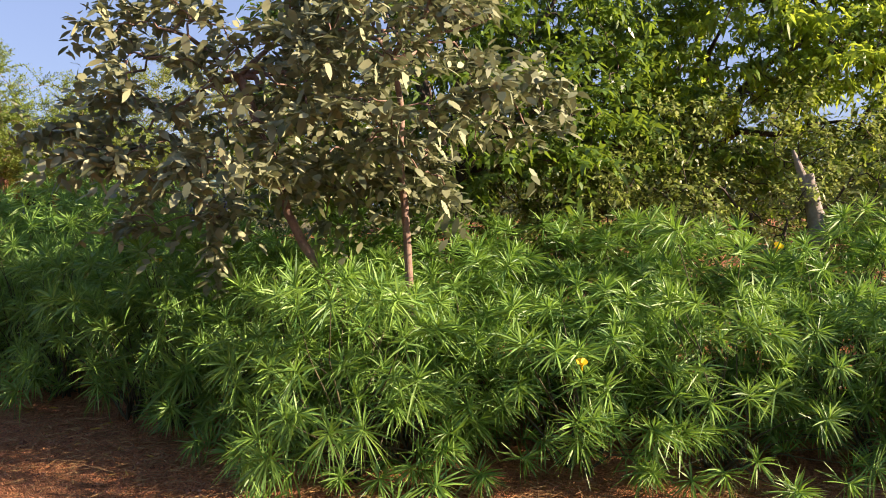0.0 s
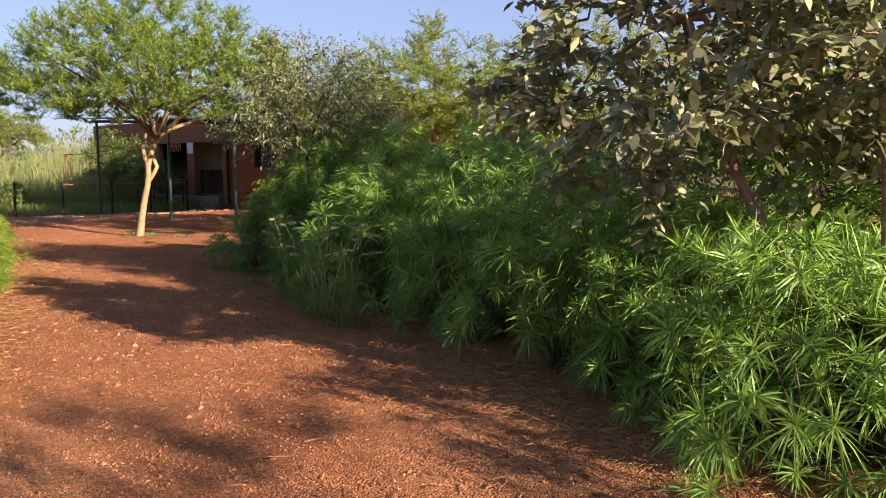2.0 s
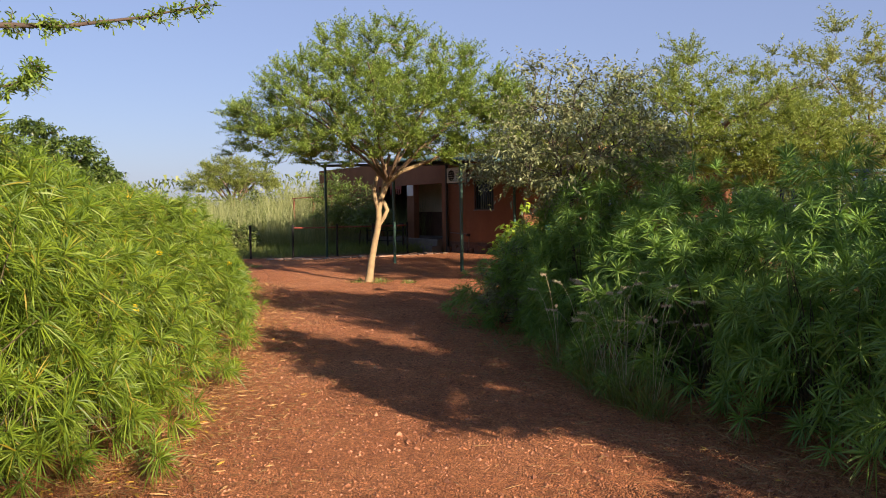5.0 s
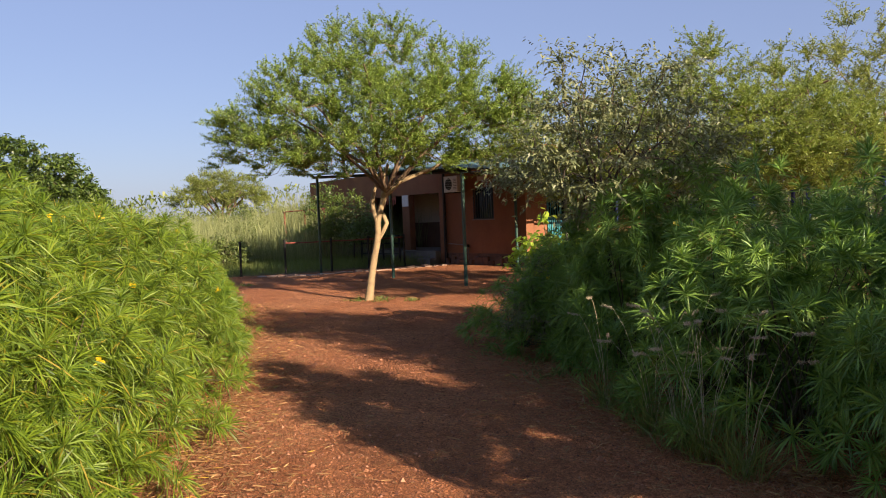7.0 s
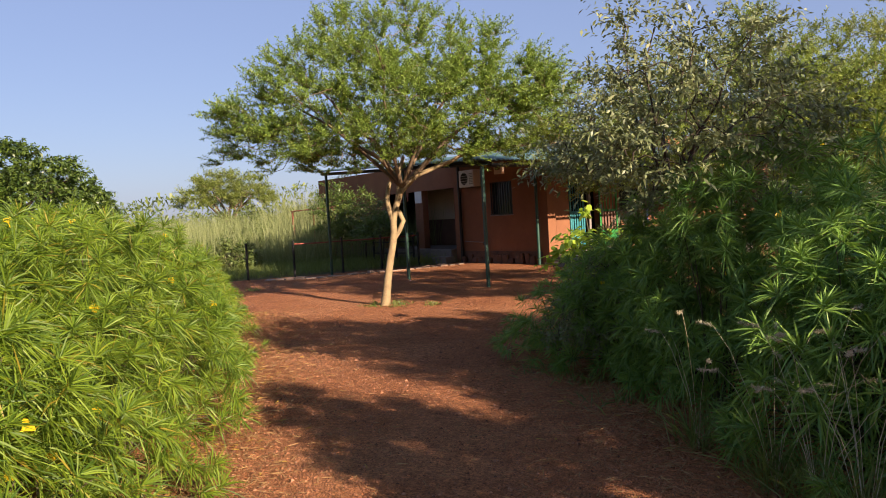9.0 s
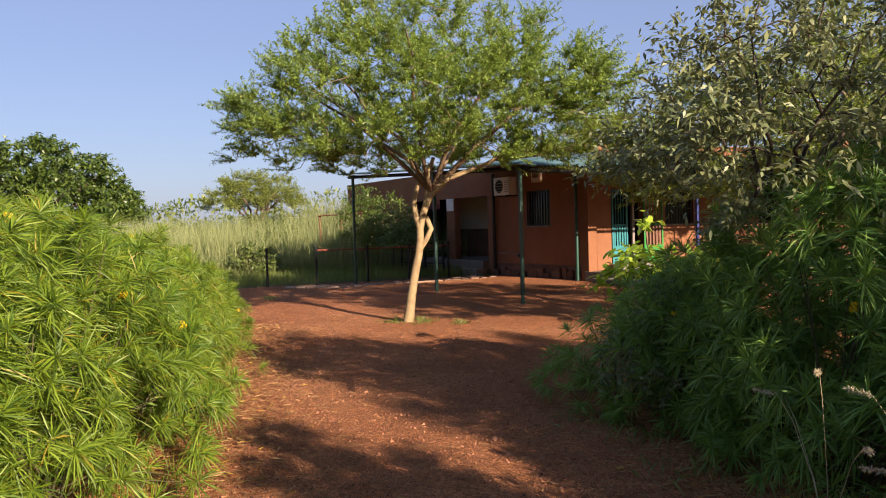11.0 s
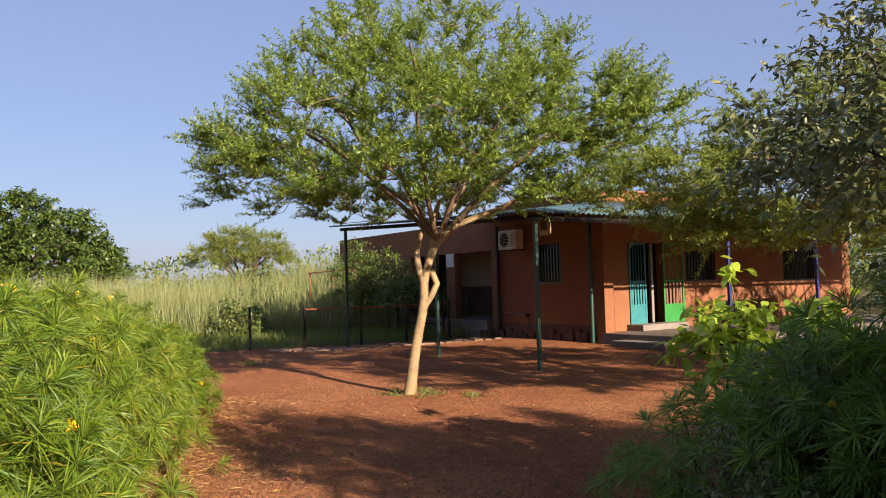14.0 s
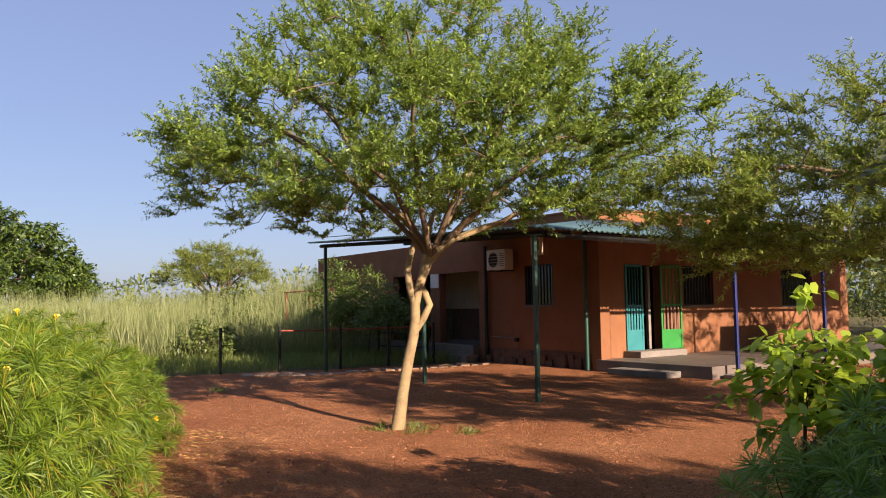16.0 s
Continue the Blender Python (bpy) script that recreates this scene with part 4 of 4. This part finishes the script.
# veranda floor, steps
part("veranda_floor", boxes(((0.02, -0.12, 0.0), (2.95, 9.6, 0.24)), bevel=0.012), M_TILE, house, "worn cement veranda floor with a raised edge")
part("step", boxes(((0.75, -0.55, 0), (2.25, -0.13, 0.12)), bevel=0.01), M_CONCRETE, house)
part("door_step", boxes(((0.02, 0.75, 0.245), (0.5, 2.3, 0.385)), bevel=0.012), M_CONCRETE, house, "pale concrete door step")
part("post_footing", boxes(((3.02, 0.1, 0), (3.4, 0.5, 0.09)), bevel=0.012), M_CONCRETE, house)
part("post_footing", boxes(((3.02, 3.1, 0), (3.4, 3.5, 0.09)), bevel=0.012), M_CONCRETE, house)


def corrugated(corners, pitch, name, label):
    """Corrugated sheet between four corners: eave start, eave end, top end, top start."""
    a, b, c, d = (np.array(p, float) for p in corners)
    n = int(np.linalg.norm(b - a) / pitch * 6)
    s = np.linspace(0, 1, n)[:, None]
    wave = 0.016 * np.sin(np.arange(n) * 2 * np.pi / 6)[:, None] * np.array([0, 0, 1.0])
    rows = [a + (b - a) * s + wave, d + (c - d) * s + wave]
    rows += [rows[1] - np.array([0, 0, 0.012]), rows[0] - np.array([0, 0, 0.012])]
    v = np.concatenate(rows)
    k = np.arange(n - 1)
    quads = []
    for i in range(4):
        j = (i + 1) % 4
        quads.append(np.stack([i * n + k, i * n + k + 1, j * n + k + 1, j * n + k], 1))
    link_part(name, mesh_from(name, v, np.concatenate(quads), M_ROOF), house, label)


E0, S0, HI = 3.42, -4.85, 3.27
corrugated([(-4.24, S0, 2.92), (E0, S0, 2.58), (0.0, -0.02, HI), (-4.24, -0.02, HI)], 0.12, "roof_sheet", "teal corrugated sheet roof, weathered")
corrugated([(E0, S0, 2.58), (E0, 9.9, 2.5), (0.02, 9.9, HI), (0.02, 0.0, HI)], 0.12, "roof_sheet", "teal corrugated sheet roof, weathered")
for u0, v0, z0, u1, v1, z1 in ((-4.2, -4.55, 2.84, 3.4, -4.55, 2.5), (3.35, -4.5, 2.47, 3.35, 9.8, 2.4), (-4.2, -2.3, 2.97, 1.6, -2.3, 2.74), (1.7, -2.0, 2.74, 1.7, 9.8, 2.7)):
    v, q = tubes([(np.array([(u0, v0, z0), ((u0 + u1) / 2, (v0 + v1) / 2, (z0 + z1) / 2), (u1, v1, z1)]), (0.04, 0.04, 0.04))], 4)
    link_part("purlin", mesh_from("purlin", v, q, M_IRON, False), house, "dark steel purlin")


def veranda_post(u, v, top, material, label, foot=None):
    t = thing("veranda_post", at_house(u, v), label, "post", "veranda posts")
    part("post", boxes(((-0.03, -0.03, -0.05), (0.03, 0.03, top)), bevel=0.006), material, t)
    part("cap_plate", boxes(((-0.09, -0.06, top), (0.09, 0.06, top + 0.012))), material, t)
    if foot:
        part("painted_foot", boxes(((-0.033, -0.033, 0.0), (0.033, 0.033, 0.14)), bevel=0.004), foot, t, "red painted foot")


for u, v, top, mat, label, foot in ((3.25, -4.65, 2.47, M_GREEN_STEEL, "dark green square steel post holding the roof", None),
                                    (-0.25, -4.35, 2.64, M_GREEN_STEEL, "dark green square steel post holding the roof", None),
                                    (-4.05, -4.5, 2.8, M_GREEN_STEEL, "dark green square steel post holding the roof", None),
                                    (3.2, 0.3, 2.44, M_BLUE_STEEL, "blue steel veranda post with a red foot", M_RUST),
                                    (3.2, 3.3, 2.42, M_BLUE_STEEL, "blue steel veranda post beside the shrub", M_RUST)):
    veranda_post(u, v, top, mat, label, foot)

# windows
for k, (axis, lo, hi, z0, z1, face, bars) in enumerate((("u", -2.4, -1.4, 1.42, 2.38, 0.0, 8), ("v", 2.86, 4.02, 1.36, 2.31, -0.02, 9), ("v", 6.9, 8.4, 1.3, 2.3, -0.02, 11))):
    w = thing("window_%d" % (k + 1), HOUSE, "barred window with dark grille in orange wall", "window", "", "structure")
    if axis == "u":
        part("pane", boxes(((lo, 0.12, z0), (hi, 0.13, z1))), M_GLASS, w)
        part("sill", boxes(((lo - 0.03, -0.03, z0 - 0.03), (hi + 0.03, 0.1, z0 - 0.002)), bevel=0.005), M_CONCRETE, w)
    else:
        part("pane", boxes(((-0.13, lo, z0), (-0.12, hi, z1))), M_GLASS, w)
        part("sill", boxes(((-0.1, lo - 0.03, z0 - 0.03), (0.03, hi + 0.03, z0 - 0.002)), bevel=0.005), M_CONCRETE, w)
    grille(w, lo, hi, axis, z0, z1, face, bars, M_IRON)


def door_leaf(name, m, width, low, label, material, louvre):
    """Steel leaf: solid panel below, slatted or barred panel, bars above."""
    d = thing(name, m, label, "door", "", "structure")
    part("stile", boxes(((0, 0, 0), (0.05, 0.035, 1.93)), bevel=0.003), material, d)
    part("stile", boxes(((width - 0.05, 0, 0), (width, 0.035, 1.93)), bevel=0.003), material, d)
    for z in (0.0, low, 0.98, 1.88):
        part("rail", boxes(((0.05, 0.002, z), (width - 0.05, 0.033, z + 0.05)), bevel=0.003), material, d)
    part("panel", boxes(((0.05, 0.012, 0.05), (width - 0.05, 0.022, low)), bevel=0.001), material, d)
    n = 5
    for k in range(n):
        c = 0.05 + (width - 0.1) * (k + 0.5) / n
        part("slat", boxes(((c - 0.028, 0.008, low + 0.05), (c + 0.028, 0.026, 0.98)), bevel=0.002), louvre, d)
    for k in range(4):
        c = 0.05 + (width - 0.1) * (k + 1) / 5
        part("bar", boxes(((c - 0.009, 0.01, 1.03), (c + 0.009, 0.026, 1.88))), material, d)
    part("handle", boxes(((width - 0.09, -0.03, 0.93), (width - 0.03, 0.0, 0.96)), bevel=0.004), M_IRON, d, "small black handle")


door_leaf("door_1", at_house(0.03, 0.86, 0.37, 90), 0.56, 0.42, "teal steel door leaf with upright slats", M_TEAL_DOOR, M_TEAL_DOOR)
door_leaf("door_2", at_house(0.05, 2.0, 0.37, 86), 0.68, 0.4, "bright green steel door leaf standing open", M_GREEN_DOOR, M_BROWN)
part("door_jamb", boxes(((-0.12, 1.66, 0.39), (-0.04, 1.74, 2.28)), bevel=0.004), M_CONCRETE, house, "grey door jamb")

# fittings on the front wall


def air_conditioner(m):
    t = thing("air_conditioner_unit", m, "white outdoor air conditioner unit on wall brackets", "air conditioner")
    part("body", boxes(((0, 0, 0), (0.72, 0.27, 0.5)), bevel=0.018), M_WHITE, t)
    v, q = tubes([(np.array([(0.27, -0.012, 0.25), (0.27, -0.004, 0.25), (0.27, 0.004, 0.25)]), (0.185, 0.2, 0.2))], 24)
    link_part("fan_ring", mesh_from("fan_ring", v, q, M_WHITE), t)
    bm = bmesh.new()
    bmesh.ops.create_circle(bm, cap_ends=True, radius=0.184, segments=24, matrix=Matrix.Translation((0.27, -0.006, 0.25)) @ Matrix.Rotation(radians(90), 4, "X"))
    # flat black disc in place of the shaded depth behind the fan
    part("fan_opening", bm, M_DARK, t, "dark fan opening")
    for k in range(5):
        part("guard_bar", boxes(((0.095, -0.016, 0.10 + 0.075 * k), (0.445, -0.01, 0.108 + 0.075 * k))), M_WHITE, t)
    for k in range(7):
        part("vent_slat", boxes(((0.52, -0.008, 0.08 + 0.05 * k), (0.69, -0.001, 0.1 + 0.05 * k))), M_CONCRETE, t)
    for x in (0.1, 0.58):
        part("bracket", boxes(((x, -0.02, -0.03), (x + 0.04, 0.4, -0.002))), M_IRON, t)


air_conditioner(at_house(-3.35, -0.42, 2.3))
fuse = thing("meter_box", at_house(-2.02, -0.12, 2.6), "pale wall-mounted box with a dark front panel", "electric box")
part("body", boxes(((0, 0, 0), (0.34, 0.12, 0.46)), bevel=0.01), M_CREAM, fuse)
part("front_panel", boxes(((0.05, -0.006, 0.12), (0.29, -0.001, 0.4))), M_BROWN, fuse)


def pipe(name, points, radius, material, label):
    t = thing(name, HOUSE, label, "pipe")
    v, q = tubes([(np.array(points, float), np.full(len(points), radius))], 8)
    link_part("pipe", mesh_from("pipe", v, q, material), t)
    return t


pipe("downpipe", [(-3.82, -0.09, 0), (-3.82, -0.09, 1.5), (-3.82, -0.09, 2.95)], 0.05, M_IRON, "dark rainwater downpipe at the wall corner")
pipe("downpipe", [(-0.2, -0.16, 0), (-0.2, -0.16, 1.5), (-0.2, -0.16, 3.0)], 0.045, M_GREEN_STEEL, "green rainwater pipe at the corner pilaster")
tap = pipe("water_pipe", [(-3.7, -0.06, 0.66), (-3.2, -0.06, 0.64), (-2.66, -0.06, 0.62), (-2.64, -0.06, 0.58), (-2.64, -0.07, 0.3), (-2.64, -0.07, 0.0)], 0.014, M_CONCRETE, "thin water pipe along the wall with a tap")
part("tap", boxes(((-2.68, -0.14, 0.55), (-2.6, -0.05, 0.64)), bevel=0.01), M_IRON, tap, "dark tap")

# ---- fence, rails, kerb ----
FENCE = [(-23.63, 13.94), (-23.15, 15.15), (-22.62, 16.45), (-22.45, 17.75), (-22.3, 19.1)]
fence = thing("yard_fence", (0, 0, 0), "low iron yard fence with thin posts and rails", "fence")
for x, y in FENCE:
    part("post", boxes(((x - 0.025, y - 0.025, -0.05), (x + 0.025, y + 0.025, 1.03)), bevel=0.004), M_IRON, fence)
for (x0, y0), (x1, y1) in zip(FENCE[1:-1], FENCE[2:]):
    for z, mat in ((0.93, M_RUST),):
        v, q = tubes([(np.array([(x0, y0, z), ((x0 + x1) / 2, (y0 + y1) / 2, z - 0.01), (x1, y1, z)]), (0.02, 0.02, 0.02))], 6)
        link_part("rail", mesh_from("rail", v, q, mat), fence, "red-brown rail")
ramp_rail = thing("ramp_railing", HOUSE, "black iron hand railing beside the loggia steps", "railing")
RAIL = [(-5.2, -1.0), (-6.0, -1.15), (-7.2, -1.3)]
for u, v in RAIL:
    part("post", boxes(((u - 0.025, v - 0.025, -0.03), (u + 0.025, v + 0.025, 1.0)), bevel=0.004), M_IRON, ramp_rail)
for z in (0.36, 0.72, 0.97):
    for (u0, v0), (u1, v1) in zip(RAIL, RAIL[1:]):
        v, q = tubes([(np.array([(u0, v0, z), ((u0 + u1) / 2, (v0 + v1) / 2, z), (u1, v1, z)]), (0.02, 0.02, 0.02))], 6)
        link_part("rail", mesh_from("rail", v, q, M_IRON), ramp_rail)

red_frame = thing("red_iron_frame", (-31.4, 20.4, 0), "red-painted iron bar on posts beside the building", "frame")
for x in (0.0, 1.6, 3.0):
    part("post", boxes(((x - 0.03, -0.03 - 0.04 * x, -0.05), (x + 0.03, 0.03 - 0.04 * x, 2.0)), bevel=0.004), M_RUST, red_frame)
v, q = tubes([(np.array([(-0.1, 0, 2.0), (1.6, -0.07, 2.02), (3.1, -0.13, 2.03)]), (0.028, 0.028, 0.028))], 6)
link_part("bar", mesh_from("bar", v, q, M_RUST), red_frame)

kerb = thing("stone_kerb", (0, 0, 0), "low pale stone edging between yard and grass", "kerb", "", "structure")
for p, way in along_line([(-22.9, 14.2), (-21.75, 15.1), (-21.62, 16.0), (-21.4, 17.1), (-21.2, 18.7), (-21.0, 19.7)], 0.3):
    bm = bmesh.new()
    m = pose(p[0] + rng.normal() * 0.02, p[1], 0.01, rng.normal() * 3, rng.normal() * 3, math.degrees(math.atan2(way[1], way[0])) + rng.normal() * 4)
    w0, h1 = rng.uniform(0.08, 0.16), rng.uniform(0.01, 0.055)
    box(bm, (-w0, -0.12, -0.06), (w0, rng.uniform(0.06, 0.14), h1), 0.018, m)
    part("stone", bm, M_PALE_STONE, kerb)

# climbing bush in front of the wing
for u, v0, r0, h0, seed in ((-7.4, -1.5, 1.2, 2.5, 31), (-9.3, -1.6, 1.3, 2.8, 32), (-5.9, -1.7, 0.7, 1.5, 33)):
    leafy_tree("garden_bush", HOUSE @ pose(u, v0, 0), [(0, 0, -0.03), (0, 0, 0.5), (0.1, 0, 0.9)],
               (0, 0, r0, 0.8, h0, 0.7), int(95 * r0), 6, 11, 0.4, (0.075, 0.04), SMALL_OVAL, M_GARDEN, M_BARK_DARK,
               "leafy green bush growing in front of the loggia", "bush", seed, 0.03, 0.3)
part("wing_plinth", boxes(((-13.8, -0.04, 0), (-9.02, 0.036, 0.5)), bevel=0.01), M_CONCRETE, house, "grey cement plinth")
# shelter roof glimpsed behind the thorn trees
shelter = thing("distant_shelter", pose(-11.5, 23.6, 0, 0, 0, -8), "blue-green sheet roof shelter on thin posts", "shelter")
part("roof", boxes(((-1.5, -0.4, 2.22), (2.6, 2.0, 2.3)), bevel=0.01), M_ROOF, shelter)
for x, y in ((-1.2, -0.2), (0.4, -0.2), (2.3, -0.2), (-1.2, 1.8), (2.3, 1.8)):
    part("post", boxes(((x - 0.04, y - 0.04, -0.05), (x + 0.04, y + 0.04, 2.22))), M_BLUE_STEEL, shelter)

# dark shrubs among the tall grass
for x, y, r0, h0, seed in ((-31.6, 18.6, 1.5, 1.7, 41), (-36.0, 21.0, 2.4, 2.3, 42), (-32.5, 16.5, 1.3, 1.2, 46), (-30.2, 17.6, 1.0, 1.5, 47), (-38.0, 17.5, 2.0, 1.9, 48), (-34.0, 19.6, 1.6, 2.0, 49), (-27.8, 15.6, 0.9, 1.0, 43), (-41.0, 24.5, 3.0, 2.6, 44), (-34.5, 14.0, 1.6, 1.5, 45)):
    leafy_tree("field_shrub", (x, y, 0), [(0, 0, -0.03), (0, 0, 0.3), (0, 0, 0.5)],
               (0, 0, r0, r0, h0, 0.1), int(50 * r0), 5, 12, 0.45, (0.13, 0.06), SMALL_OVAL, M_THICKET, M_BARK_DARK,
               "dark-green shrub in the tall grass", "shrub", seed, 0.03, 0.25, 0.7)


# trees along the horizon, all round
def far_wood(name, count, lo, hi, headings, radius, label):
    a = np.radians(rng.uniform(*headings, count))
    d = rng.uniform(lo, hi, count)
    r0 = rng.uniform(*radius, count)
    per = 380
    u = rng.uniform(-0.4, 1, (count, per))
    w = rng.uniform(0, 2 * np.pi, (count, per))
    f = np.sqrt(1 - u * u) * rng.uniform(0.75, 1.08, (count, per))
    h0 = r0 * rng.uniform(0.45, 0.75, count)
    c = np.stack([d * np.cos(a) - 8, d * np.sin(a) + 8, h0 * 0.8], 1)
    pts = c[:, None] + np.stack([f * np.cos(w) * r0[:, None], f * np.sin(w) * r0[:, None], u * h0[:, None]], -1)
    pts = pts.reshape(-1, 3)
    way = unit(rng.normal(size=pts.shape) + np.array([0, 0, 0.3]))
    size = np.repeat(r0, per) * rng.uniform(0.07, 0.15, count * per)
    v, q = leaves(pts, way, size, size * 0.6, DIAMOND)
    v[:, 2] = np.maximum(v[:, 2], 0.02)
    tagged(new(name, mesh_from(name, v, q, M_THICKET)), label, "woodland", "", "stuff")


far_wood("far_woodland", 130, 70, 140, (55, 215), (2.0, 5.0), "scattered bush and trees along the horizon")
far_wood("far_woodland", 60, 30, 46, (40, 112), (2.6, 4.6), "bushes and small trees behind the building")
# added out of view, east and south, to dim skylight on the house
far_wood("far_woodland", 80, 38, 58, (-160, 48), (4.5, 7.5), "unseen belt of trees added to block low sky light")


def foxtail(place, count, seed):
    """Grass tuft with pale bristly plumes."""
    r = np.random.default_rng(seed)
    t = thing("foxtail_grass", place, "grass tuft with pale feathery seed plumes", "grass", "foxtail tufts at the hedge foot")
    n = 130
    way = unit(np.concatenate([r.normal(size=(n, 2)) * 0.42, np.ones((n, 1))], 1))
    v, q = leaves(np.concatenate([r.normal(size=(n, 2)) * 0.06, np.zeros((n, 1))], 1), way, r.uniform(0.25, 0.7, n), np.full(n, 0.007), LANCE, 0.35, 0.0, r)
    v[:, 2] = np.maximum(v[:, 2], 0.0)
    tagged(link_part("blade_tuft", mesh_from("blade_tuft", v, q, M_GRASS), t), kind="stuff")
    for k in range(count):
        a = r.uniform(0, 6.28)
        lean = r.uniform(0.15, 0.5)
        h = r.uniform(0.55, 0.95)
        tip = np.array([math.cos(a) * lean, math.sin(a) * lean, h])
        line = np.array([(0, 0, 0), tip * np.array([0.3, 0.3, 0.5]), tip * np.array([0.7, 0.7, 0.85]), tip])
        end = tip + np.array([math.cos(a) * 0.1, math.sin(a) * 0.1, 0.01])
        tv, tq = tubes([(line, (0.002, 0.002, 0.0015, 0.001))], 4)
        stalk = link_part("stalk", mesh_from("stalk", tv, tq, M_PLUME), t)
        b = 150
        s = r.uniform(0, 1, b)
        base = tip + (end - tip) * s[:, None]
        d = unit(r.normal(size=(b, 3)) + (end - tip) * 8)
        v, q = leaves(base, d, np.full(b, 0.018), np.full(b, 0.0028), LANCE, 0.0, 0.0, r)
        link_part("plume", mesh_from("plume", v, q, M_PLUME), stalk, "pale bristly seed plume")


for k, (x, y, n) in enumerate(((-5.35, 6.75, 10), (-5.1, 6.62, 8), (-5.65, 6.95, 7), (-6.3, 7.35, 4), (-4.8, 6.5, 4))):
    foxtail((x, y, 0), n, 70 + k)


def weed(place, seed, size=0.16):
    r = np.random.default_rng(seed)
    t = thing("weed_tuft", place, "small green weed tuft on red soil", "weed", "weeds on the yard")
    n = 60
    way = unit(np.concatenate([r.normal(size=(n, 2)) * 0.8, np.ones((n, 1))], 1))
    v, q = leaves(np.concatenate([r.normal(size=(n, 2)) * size * 0.6, np.zeros((n, 1))], 1), way, r.uniform(0.4, 1.1, n) * size, np.full(n, 0.012), LANCE, 0.3, 0.0, r)
    tagged(link_part("blade_tuft", mesh_from("blade_tuft", v, q, M_GRASS), t), kind="stuff")


for k, (x, y) in enumerate(((-14.7, 11.3), (-14.35, 11.75), (-14.6, 11.8), (-14.2, 11.45), (-14.85, 11.6), (-13.7, 11.9), (-20.2, 12.2), (-8.6, 8.6), (-8.0, 8.4), (-7.4, 8.0))):
    weed((x, y, 0), 90 + k, 0.15 if k < 6 else 0.22)
